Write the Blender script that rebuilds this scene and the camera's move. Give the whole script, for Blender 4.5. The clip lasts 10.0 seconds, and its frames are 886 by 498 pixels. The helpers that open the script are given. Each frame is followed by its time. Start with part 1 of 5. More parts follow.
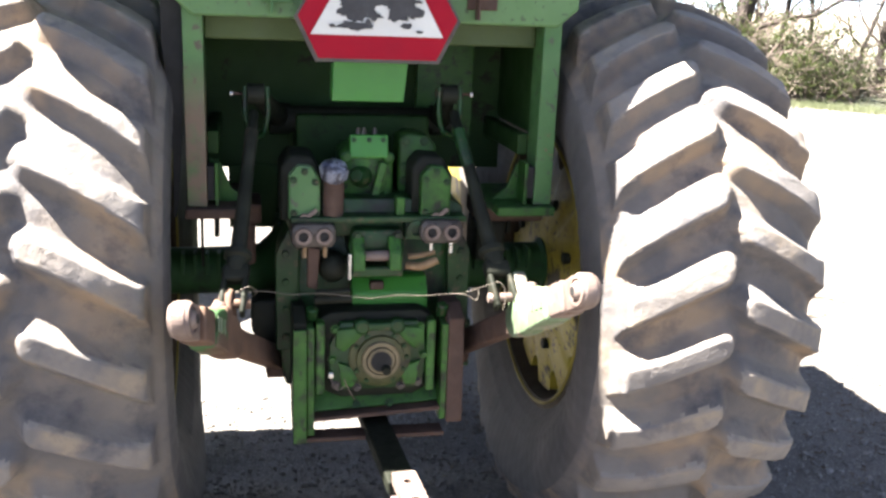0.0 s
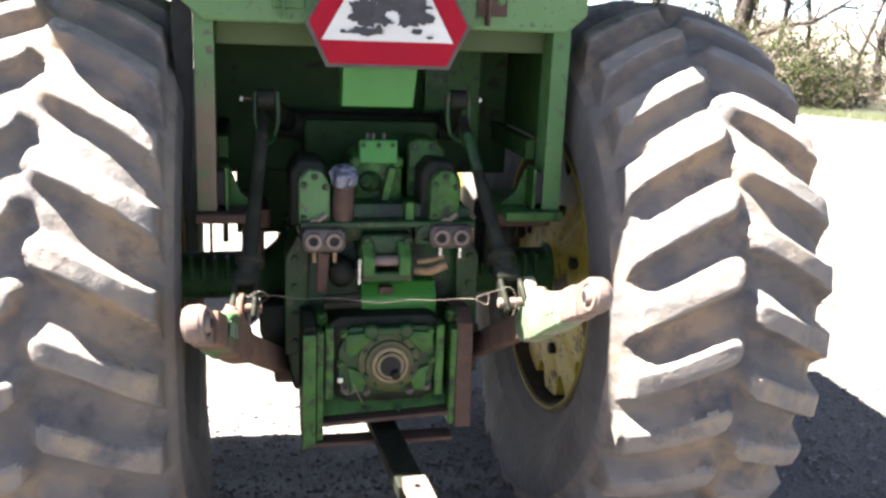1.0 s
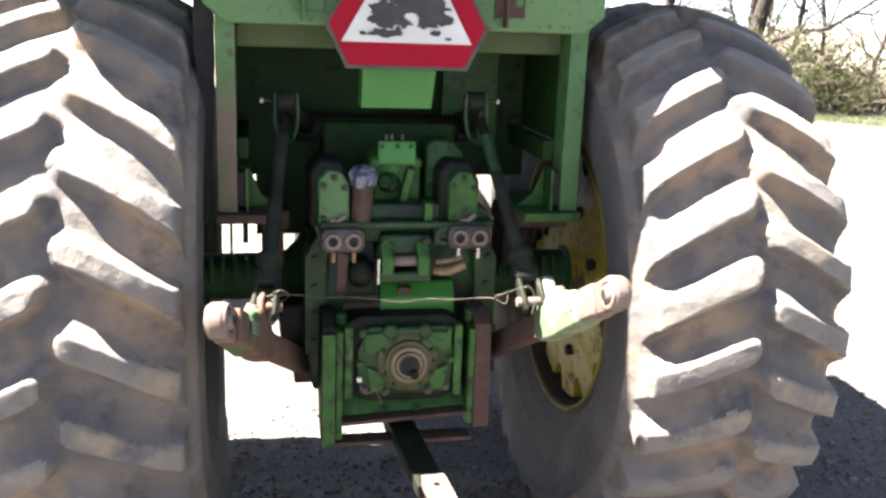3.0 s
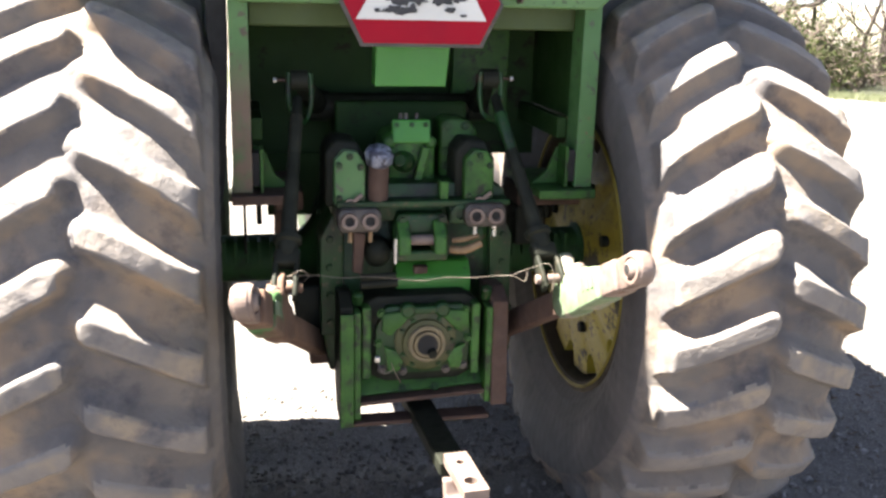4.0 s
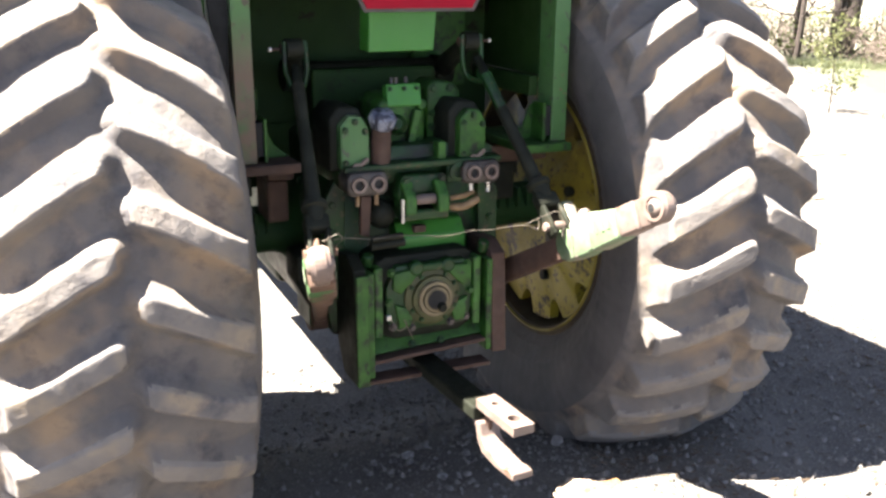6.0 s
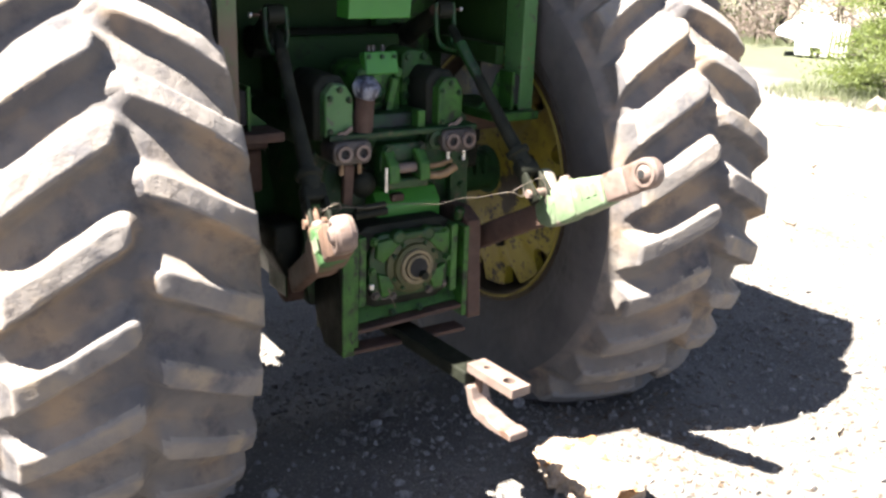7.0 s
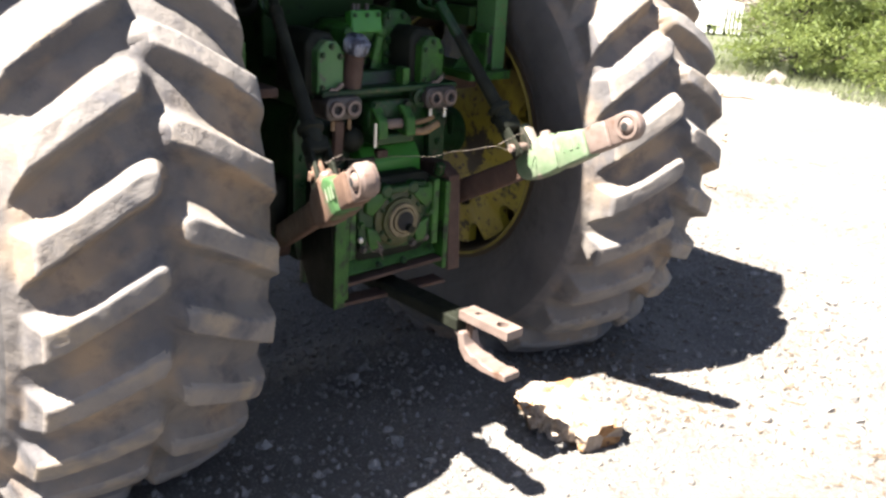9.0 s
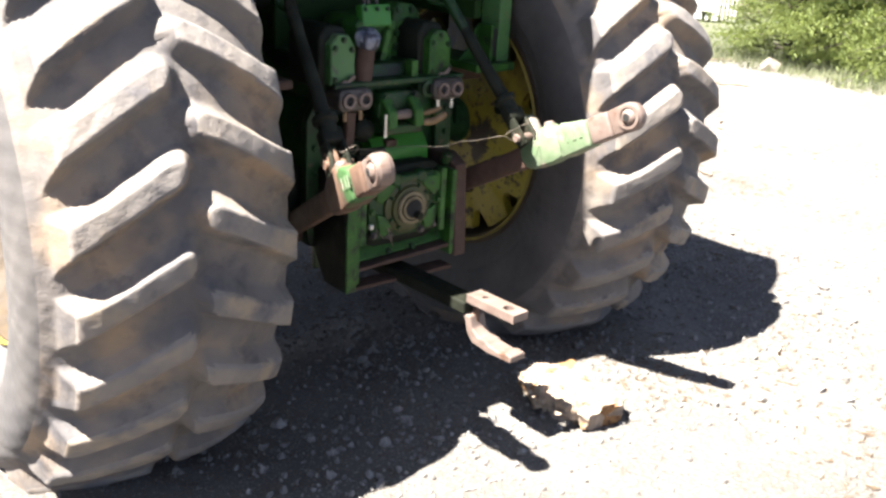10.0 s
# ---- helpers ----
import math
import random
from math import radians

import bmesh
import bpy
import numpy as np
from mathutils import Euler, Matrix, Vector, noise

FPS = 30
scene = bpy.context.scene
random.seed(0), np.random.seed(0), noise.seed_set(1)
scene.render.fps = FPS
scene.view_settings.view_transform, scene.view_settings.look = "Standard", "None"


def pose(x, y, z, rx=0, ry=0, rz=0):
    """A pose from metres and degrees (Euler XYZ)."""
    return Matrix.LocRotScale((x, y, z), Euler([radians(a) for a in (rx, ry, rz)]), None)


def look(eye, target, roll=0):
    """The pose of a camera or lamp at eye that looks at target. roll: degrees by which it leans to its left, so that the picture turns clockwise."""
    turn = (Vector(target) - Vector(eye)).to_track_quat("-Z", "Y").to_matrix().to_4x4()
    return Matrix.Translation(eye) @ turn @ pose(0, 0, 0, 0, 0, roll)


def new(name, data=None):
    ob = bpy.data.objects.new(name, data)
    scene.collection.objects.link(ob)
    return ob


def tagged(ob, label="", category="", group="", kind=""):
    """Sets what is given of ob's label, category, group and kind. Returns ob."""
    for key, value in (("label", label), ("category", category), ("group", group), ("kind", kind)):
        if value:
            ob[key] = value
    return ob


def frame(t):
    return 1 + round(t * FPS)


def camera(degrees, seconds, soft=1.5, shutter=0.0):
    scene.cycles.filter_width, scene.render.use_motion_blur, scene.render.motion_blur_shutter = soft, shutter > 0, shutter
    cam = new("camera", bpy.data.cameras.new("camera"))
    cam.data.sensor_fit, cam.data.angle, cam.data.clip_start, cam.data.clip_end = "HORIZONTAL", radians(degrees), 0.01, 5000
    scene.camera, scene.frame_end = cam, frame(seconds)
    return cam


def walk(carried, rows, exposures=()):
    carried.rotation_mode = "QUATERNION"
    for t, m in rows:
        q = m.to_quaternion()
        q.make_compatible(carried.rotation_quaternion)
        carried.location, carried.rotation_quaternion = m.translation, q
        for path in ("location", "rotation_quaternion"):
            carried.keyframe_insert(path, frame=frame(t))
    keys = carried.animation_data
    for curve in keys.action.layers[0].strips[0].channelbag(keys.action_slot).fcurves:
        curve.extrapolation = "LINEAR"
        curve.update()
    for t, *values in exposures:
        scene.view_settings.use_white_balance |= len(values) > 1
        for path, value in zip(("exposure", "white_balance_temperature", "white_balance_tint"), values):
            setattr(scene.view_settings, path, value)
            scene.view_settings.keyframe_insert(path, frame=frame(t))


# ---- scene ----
cam = camera(50.7, 10.0, soft=2.7)
PATH = [
    (0, (-0.344, -2.346, 1.591), (0.064, -0.459, 1.07), 2.3),
    (0.5, (-0.361, -2.344, 1.596), (0.051, -0.457, 1.076), 2.4),
    (1, (-0.378, -2.345, 1.588), (0.037, -0.456, 1.08), 2.4),
    (1.5, (-0.378, -2.351, 1.586), (0.027, -0.457, 1.085), 2.4),
    (2, (-0.383, -2.357, 1.579), (0.016, -0.459, 1.089), 2.4),
    (2.5, (-0.387, -2.362, 1.575), (0.004, -0.461, 1.093), 2.3),
    (4, (-0.464, -2.342, 1.559), (-0.056, -0.457, 1.029), 1.5),
    (4.5, (-0.557, -2.301, 1.542), (-0.086, -0.433, 1.004), 1.2),
    (5, (-0.719, -2.247, 1.491), (-0.128, -0.403, 0.992), 0.3),
    (5.5, (-0.829, -2.281, 1.541), (-0.165, -0.476, 0.991), 0.4),
    (6, (-0.999, -2.287, 1.534), (-0.211, -0.541, 0.957), 0.4),
    (7.5, (-1.401, -2.08, 1.517), (-0.282, -0.555, 0.87), 2.8),
    (8, (-1.483, -2.06, 1.496), (-0.307, -0.579, 0.846), 3.1),
    (8.5, (-1.534, -2.065, 1.484), (-0.331, -0.609, 0.828), 3.3),
    (9, (-1.57, -2.102, 1.477), (-0.364, -0.652, 0.813), 3.2),
    (9.5, (-1.618, -2.121, 1.49), (-0.406, -0.685, 0.806), 3.3),
    (10, (-1.662, -2.15, 1.51), (-0.451, -0.716, 0.818), 3.3),
]
EXPOSURE = 4.0
SKY = 0.05
walk(cam, [(t, look(eye, target, roll)) for t, eye, target, roll in PATH],
     exposures=[(0.0, EXPOSURE + 0.18, 6550, 11), (4.5, EXPOSURE + 0.08, 6750, 11), (6.2, EXPOSURE + 0.02, 6750, 11), (7.3, EXPOSURE - 0.4, 6600, 11), (10.0, EXPOSURE - 0.55, 6600, 11)])

# ---- light: clear midday sun from the tractor's left, blue sky ----
SUN_WAY = Vector((-0.56, 0.105, 1.0)).normalized()
sun = bpy.data.lights.new("sun", "SUN")
sun.energy, sun.angle, sun.color = 5.0, radians(0.55), (1.0, 0.955, 0.89)
sun_lamp = new("sun", sun)
sun_lamp.matrix_world = look(SUN_WAY * 30, (0, 0, 0))
world = bpy.data.worlds.new("world")
scene.world = world
world.use_nodes = True
wn = world.node_tree
sky = wn.nodes.new("ShaderNodeTexSky")
sky.sky_type, sky.sun_disc = "NISHITA", False
sky.sun_elevation = math.asin(SUN_WAY.z)
sky.sun_rotation = math.atan2(SUN_WAY.x, SUN_WAY.y)
sky.air_density, sky.dust_density = 0.30, 0.2
wn.nodes["Background"].inputs["Strength"].default_value = SKY
haze = wn.nodes.new("ShaderNodeHueSaturation")
haze.inputs["Saturation"].default_value = 0.75
wn.links.new(sky.outputs["Color"], haze.inputs["Color"])
wn.links.new(haze.outputs["Color"], wn.nodes["Background"].inputs["Color"])


# ---- materials ----
def material(name, low, high, rough=0.6, metal=0.0, scale=12.0, bump=0.2, bump_scale=60.0,
             wear=None, wear_amount=0.0, wear_scale=7.0, fine=None, fine_amount=0.0, fine_scale=90.0, vary=0.0, gloss=0.35, dust_light=None, dust_light_amount=0.0,
             wear_soft=0.05, stain=None, stain_from=0.0, stain_to=1.0):
    """Two tones mixed at one scale, patches of wear at another, and a fine relief."""
    m = bpy.data.materials.new(name)
    m.use_nodes = True
    t = m.node_tree
    b = t.nodes["Principled BSDF"]

    def noise_at(s, detail=6.0, rgh=0.6):
        n = t.nodes.new("ShaderNodeTexNoise")
        n.inputs["Scale"].default_value, n.inputs["Detail"].default_value, n.inputs["Roughness"].default_value = s, detail, rgh
        t.links.new(place.outputs["Object"], n.inputs["Vector"])
        return n.outputs["Fac"]

    def ramp(value, lo, hi):
        r = t.nodes.new("ShaderNodeMapRange")
        r.inputs["From Min"].default_value, r.inputs["From Max"].default_value = lo, hi
        t.links.new(value, r.inputs["Value"])
        return r.outputs["Result"]

    def mix(fac, a, c):
        x = t.nodes.new("ShaderNodeMix")
        x.data_type = "RGBA"
        t.links.new(fac, x.inputs["Factor"])
        for k, v in (("A", a), ("B", c)):
            s = [i for i in x.inputs if i.name == k and i.type == "RGBA"][0]
            if isinstance(v, tuple):
                s.default_value = (*v, 1)
            else:
                t.links.new(v, s)
        return [o for o in x.outputs if o.type == "RGBA"][0]

    place = t.nodes.new("ShaderNodeTexCoord")
    col = mix(ramp(noise_at(scale), 0.3, 0.7), low, high)
    if fine:
        col = mix(ramp(noise_at(fine_scale, 3.0), 0.62 - 0.3 * fine_amount, 0.66), col, fine)
    # pale dust on upward faces, doubling as a painted highlight on tops
    if dust_light:
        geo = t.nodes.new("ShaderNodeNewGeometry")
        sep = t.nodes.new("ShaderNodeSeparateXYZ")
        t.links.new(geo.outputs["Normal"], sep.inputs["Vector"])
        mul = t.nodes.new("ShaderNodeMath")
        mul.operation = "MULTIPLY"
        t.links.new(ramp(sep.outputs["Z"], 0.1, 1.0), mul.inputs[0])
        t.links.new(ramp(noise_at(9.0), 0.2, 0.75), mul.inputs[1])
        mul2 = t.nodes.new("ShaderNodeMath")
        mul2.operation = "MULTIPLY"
        mul2.inputs[1].default_value = dust_light_amount
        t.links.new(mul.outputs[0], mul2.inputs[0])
        col = mix(mul2.outputs[0], col, dust_light)
    if wear:
        edge = 0.72 - 0.4 * wear_amount
        mask = ramp(noise_at(wear_scale, 9.0, 0.68), edge, edge + wear_soft)
        col = mix(mask, col, wear)
    if stain:
        # a run of stain below a height, broken up by noise
        sz = t.nodes.new("ShaderNodeSeparateXYZ")
        t.links.new(place.outputs["Object"], sz.inputs["Vector"])
        add = t.nodes.new("ShaderNodeMath")
        add.operation = "MULTIPLY"
        t.links.new(ramp(sz.outputs["Z"], stain_to, stain_from), add.inputs[0])
        t.links.new(ramp(noise_at(11.0, 8.0), 0.25, 0.5), add.inputs[1])
        col = mix(add.outputs[0], col, stain)
    if vary:
        info = t.nodes.new("ShaderNodeObjectInfo")
        hsv = t.nodes.new("ShaderNodeHueSaturation")
        rng = t.nodes.new("ShaderNodeMapRange")
        rng.inputs["To Min"].default_value, rng.inputs["To Max"].default_value = 1 - vary, 1 + vary
        t.links.new(info.outputs["Random"], rng.inputs["Value"])
        t.links.new(rng.outputs["Result"], hsv.inputs["Value"])
        t.links.new(col, hsv.inputs["Color"])
        col = hsv.outputs["Color"]
    t.links.new(col, b.inputs["Base Color"])
    b.inputs["Metallic"].default_value = metal
    b.inputs["Specular IOR Level"].default_value = gloss
    r = ramp(noise_at(scale * 2.3), 0.25, 0.75)
    rr = t.nodes.new("ShaderNodeMapRange")
    rr.inputs["To Min"].default_value, rr.inputs["To Max"].default_value = max(rough - 0.12, 0.05), min(rough + 0.12, 1.0)
    t.links.new(r, rr.inputs["Value"])
    t.links.new(rr.outputs["Result"], b.inputs["Roughness"])
    if bump:
        bn = t.nodes.new("ShaderNodeBump")
        bn.inputs["Strength"].default_value, bn.inputs["Distance"].default_value = bump, 0.004
        t.links.new(noise_at(bump_scale, 8.0), bn.inputs["Height"])
        t.links.new(bn.outputs["Normal"], b.inputs["Normal"])
    return m


green = material("green_paint", (0.009, 0.038, 0.006), (0.026, 0.086, 0.012), 0.5, scale=14, wear=(0.010, 0.012, 0.008), wear_amount=0.46, wear_scale=15, wear_soft=0.12,
                 fine=(0.012, 0.02, 0.010), fine_amount=0.1, fine_scale=45, dust_light=(0.08, 0.10, 0.06), dust_light_amount=0.25, gloss=0.22)
green_grimy = material("grimy_green_paint", (0.013, 0.050, 0.009), (0.038, 0.112, 0.018), 0.5, scale=14, wear=(0.007, 0.009, 0.007), wear_amount=0.56, wear_scale=15, wear_soft=0.13,
                       fine=(0.010, 0.014, 0.009), fine_amount=0.14, fine_scale=42, bump=0.35, gloss=0.22)
green_axle = material("dull_green_casting", (0.007, 0.027, 0.008), (0.016, 0.051, 0.014), 0.65, scale=7, wear=(0.010, 0.012, 0.008), wear_amount=0.36, wear_scale=8, wear_soft=0.15, gloss=0.2)
green_fresh = material("fresh_green_paint", (0.022, 0.118, 0.014), (0.032, 0.145, 0.018), 0.45, scale=6, wear=(0.03, 0.04, 0.02), wear_amount=0.12, wear_scale=25, bump=0.08)
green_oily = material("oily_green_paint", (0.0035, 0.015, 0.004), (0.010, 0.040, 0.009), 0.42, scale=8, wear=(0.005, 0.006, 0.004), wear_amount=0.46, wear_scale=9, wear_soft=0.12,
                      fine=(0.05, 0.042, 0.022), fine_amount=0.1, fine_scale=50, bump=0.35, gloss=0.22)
green_faded = material("faded_green_paint", (0.028, 0.085, 0.022), (0.050, 0.115, 0.038), 0.55, scale=7, wear=(0.11, 0.06, 0.035), wear_amount=0.2, wear_scale=8,
                       fine=(0.04, 0.05, 0.03), fine_amount=0.1, fine_scale=40, dust_light=(0.2, 0.2, 0.14), dust_light_amount=0.4)
# recess panels: body green deepened for the shade under the tank
green_shaded = material("shaded_panel_green", (0.0100, 0.0255, 0.0070), (0.0170, 0.042, 0.0105), 0.6, scale=5, wear=(0.010, 0.009, 0.005), wear_amount=0.3, gloss=0.12)
olive_grease = material("greasy_olive_casting", (0.022, 0.026, 0.009), (0.052, 0.052, 0.018), 0.5, scale=18, wear=(0.008, 0.008, 0.006), wear_amount=0.4, wear_scale=20, wear_soft=0.1, bump=0.3, gloss=0.25)
rust = material("rusty_steel", (0.030, 0.017, 0.012), (0.064, 0.035, 0.024), 0.8, scale=16, wear=(0.10, 0.075, 0.06), wear_amount=0.2, bump=0.4)
post_paint = material("stained_green_post_paint", (0.030, 0.085, 0.022), (0.055, 0.120, 0.038), 0.55, scale=7, wear=(0.018, 0.02, 0.013), wear_amount=0.16, wear_scale=22,
                      fine=(0.05, 0.04, 0.025), fine_amount=0.15, fine_scale=40, stain=(0.10, 0.068, 0.045), stain_from=1.26, stain_to=1.42)
# the beam's olive includes the shade under the tank; brown patches are stain
shaded_beam = material("shaded_olive_paint", (0.022, 0.038, 0.008), (0.036, 0.056, 0.012), 0.6, scale=4, wear=(0.04, 0.028, 0.016), wear_amount=0.3, wear_scale=5, wear_soft=0.15)
rust_brown = material("brown_rusted_arm", (0.050, 0.028, 0.018), (0.095, 0.054, 0.034), 0.8, scale=14, wear=(0.15, 0.11, 0.085), wear_amount=0.18, bump=0.4)
rust_green = material("rust_with_green_patches", (0.040, 0.024, 0.016), (0.075, 0.045, 0.028), 0.75, scale=14, wear=(0.022, 0.060, 0.016), wear_amount=0.60, wear_scale=10, bump=0.4)
tank_paint = material("chipped_tank_paint", (0.045, 0.105, 0.032), (0.065, 0.130, 0.045), 0.5, scale=5, wear=(0.05, 0.028, 0.018), wear_amount=0.17, wear_scale=16, wear_soft=0.03,
                      fine=(0.03, 0.05, 0.02), fine_amount=0.08, fine_scale=60, dust_light=(0.2, 0.2, 0.14), dust_light_amount=0.3)
rim_dirt = material("rust_browned_rim_paint", (0.022, 0.015, 0.010), (0.05, 0.034, 0.017), 0.75, scale=9, wear=(0.13, 0.10, 0.015), wear_amount=0.12, wear_scale=6, wear_soft=0.1)
punky = material("orange_rotten_wood", (0.10, 0.045, 0.016), (0.22, 0.12, 0.05), 0.95, scale=40, wear=(0.04, 0.02, 0.012), wear_amount=0.35, wear_scale=30, bump=0.8, bump_scale=60)
straw = material("tan_straw_litter", (0.050, 0.033, 0.020), (0.10, 0.07, 0.042), 0.9, scale=3, bump=0)
bare = material("worn_pinkish_steel", (0.088, 0.062, 0.051), (0.145, 0.11, 0.094), 0.55, 0.15, scale=18, wear=(0.08, 0.045, 0.03), wear_amount=0.32, wear_scale=14, bump=0.3)
# grease black; also painted as shade on one side plate and the topper opening
black = material("grease_and_shade_black", (0.0060, 0.0066, 0.0046), (0.0150, 0.0165, 0.0115), 0.6, scale=14, wear=(0.026, 0.023, 0.016), wear_amount=0.26, bump=0.4, gloss=0.1)
grey_iron = material("grey_cast_iron", (0.026, 0.022, 0.019), (0.060, 0.050, 0.043), 0.5, 0.2, scale=20, wear=(0.025, 0.02, 0.015), wear_amount=0.3)
chrome = material("bright_steel", (0.40, 0.39, 0.37), (0.55, 0.54, 0.51), 0.3, 0.8, scale=20, bump=0.05)
brass = material("gold_seal_ring", (0.075, 0.06, 0.035), (0.13, 0.105, 0.06), 0.5, 0.2, scale=25, wear=(0.02, 0.018, 0.014), wear_amount=0.35)
# near-black fill for the shade in bores, slots and the fender edge
shade_black = material("shade_black_fill", (0.004, 0.004, 0.004), (0.008, 0.008, 0.008), 0.8, bump=0)
yellow = material("yellow_rim_paint", (0.19, 0.145, 0.012), (0.28, 0.225, 0.026), 0.5, scale=6, wear=(0.030, 0.022, 0.014), wear_amount=0.46, wear_scale=7, wear_soft=0.05,
                  fine=(0.06, 0.035, 0.02), fine_amount=0.12, fine_scale=40, stain=(0.040, 0.025, 0.014), stain_from=1.08, stain_to=0.76)
rim_yellow = material("yellow_rim_ring_paint", (0.13, 0.10, 0.014), (0.20, 0.155, 0.022), 0.6, scale=8, wear=(0.05, 0.035, 0.02), wear_amount=0.36, wear_scale=9, wear_soft=0.15)
# the tyres' dust tone also lightens tread tops the way sunlight does
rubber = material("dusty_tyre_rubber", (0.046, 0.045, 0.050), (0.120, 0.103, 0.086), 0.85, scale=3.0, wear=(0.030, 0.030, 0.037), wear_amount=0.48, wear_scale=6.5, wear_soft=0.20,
                  fine=(0.160, 0.117, 0.080), fine_amount=0.5, fine_scale=4.5, bump=0.6, bump_scale=70, dust_light=(0.28, 0.255, 0.23), dust_light_amount=0.4)
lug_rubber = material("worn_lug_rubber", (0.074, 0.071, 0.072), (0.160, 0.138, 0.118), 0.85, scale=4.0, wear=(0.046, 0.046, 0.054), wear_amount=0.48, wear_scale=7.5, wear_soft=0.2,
                      fine=(0.160, 0.130, 0.098), fine_amount=0.35, fine_scale=7.0, bump=0.7, bump_scale=60, dust_light=(0.30, 0.275, 0.25), dust_light_amount=0.5)
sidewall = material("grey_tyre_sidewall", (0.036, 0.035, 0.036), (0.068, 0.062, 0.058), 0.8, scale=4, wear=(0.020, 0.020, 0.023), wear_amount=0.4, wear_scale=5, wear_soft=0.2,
                    bump=0.25, bump_scale=90, dust_light=(0.2, 0.18, 0.16), dust_light_amount=0.3)
link_paint = material("scuffed_pale_green_paint", (0.065, 0.105, 0.052), (0.120, 0.140, 0.092), 0.6, scale=22, wear=(0.17, 0.14, 0.115), wear_amount=0.48, wear_scale=12, bump=0.3)
red = material("red_reflective_sheet", (0.18, 0.0045, 0.014), (0.215, 0.0050, 0.014), 0.7, scale=10, bump=0.03, gloss=0.1)
white = material("white_emblem_sheet", (0.37, 0.37, 0.35), (0.44, 0.44, 0.42), 0.6, scale=10, bump=0.03)
flaked = material("bare_emblem_backing", (0.014, 0.014, 0.016), (0.03, 0.03, 0.033), 0.6, scale=30)
cap_blue = material("blue_white_cap", (0.012, 0.018, 0.05), (0.24, 0.25, 0.28), 0.4, scale=30, wear=(0.02, 0.02, 0.03), wear_amount=0.55, wear_scale=40)
tan_pipe = material("tan_worn_pipe", (0.12, 0.07, 0.03), (0.2, 0.13, 0.07), 0.6, scale=30, wear=(0.05, 0.12, 0.03), wear_amount=0.4)
wire_mat = material("rusty_wire", (0.040, 0.032, 0.024), (0.11, 0.09, 0.07), 0.7, 0.0, scale=60, bump=0)
wood = material("weathered_wood", (0.125, 0.090, 0.062), (0.27, 0.215, 0.165), 0.9, scale=22, wear=(0.07, 0.04, 0.02), wear_amount=0.46, bump=0.7, bump_scale=40)
stone = material("grey_stone", (0.10, 0.095, 0.09), (0.22, 0.205, 0.19), 0.85, scale=20, bump=0.1, vary=0.4)
chips = material("gravel_chips", (0.070, 0.065, 0.060), (0.190, 0.176, 0.162), 0.85, scale=24, bump=0)
tan_rock = material("tan_rock", (0.085, 0.070, 0.058), (0.150, 0.128, 0.108), 0.9, scale=12, bump=0.3)


# ---- mesh helpers ----
def part(name, bm, mat, parent=None, label="", smooth=0.0):
    me = bpy.data.meshes.new(name)
    bmesh.ops.recalc_face_normals(bm, faces=bm.faces[:])
    bm.to_mesh(me)
    bm.free()
    me.materials.append(mat)
    ob = new(name, me)
    ob.parent = parent
    if smooth:
        for p in me.polygons:
            p.use_smooth = True
        me.set_sharp_from_angle(angle=radians(smooth))
    return tagged(ob, label)


def thing(name, label, category, at=(0, 0, 0), group="", kind=""):
    ob = new(name)
    ob.location = at
    ob.empty_display_size = 0.1
    return tagged(ob, label, category, group, kind)


def join(*bms):
    out = bmesh.new()
    for b in bms:
        me = bpy.data.meshes.new("tmp")
        b.to_mesh(me)
        b.free()
        out.from_mesh(me)
        bpy.data.meshes.remove(me)
    return out


def moved(bm, m):
    bmesh.ops.transform(bm, matrix=m, verts=bm.verts[:])
    return bm


def box(lo, hi, bevel=0.004, seg=2):
    bm = bmesh.new()
    bmesh.ops.create_cube(bm, size=1.0)
    size, mid = [b - a for a, b in zip(lo, hi)], [(a + b) / 2 for a, b in zip(lo, hi)]
    bmesh.ops.transform(bm, matrix=Matrix.Translation(mid) @ Matrix.Diagonal((*size, 1)), verts=bm.verts[:])
    if bevel:
        bmesh.ops.bevel(bm, geom=bm.edges[:], offset=min(bevel, min(size) * 0.45), segments=seg, affect="EDGES", profile=0.5)
    return bm


def slab(outline, lo, hi, axis="y", bevel=0.003):
    """A plate of the given outline between two depths along an axis. The outline is in the two other axes, in order."""
    bm = bmesh.new()
    rows = []
    for d in (lo, hi):
        vs = []
        for a, c in outline:
            co = {"x": (d, a, c), "y": (a, d, c), "z": (a, c, d)}[axis]
            vs.append(bm.verts.new(co))
        rows.append(vs)
    n = len(outline)
    bm.faces.new(rows[0])
    bm.faces.new(rows[1][::-1])
    for i in range(n):
        bm.faces.new((rows[0][i], rows[1][i], rows[1][(i + 1) % n], rows[0][(i + 1) % n]))
    bmesh.ops.recalc_face_normals(bm, faces=bm.faces[:])
    if bevel:
        bmesh.ops.bevel(bm, geom=bm.edges[:], offset=bevel, segments=2, affect="EDGES", profile=0.5)
    return bm


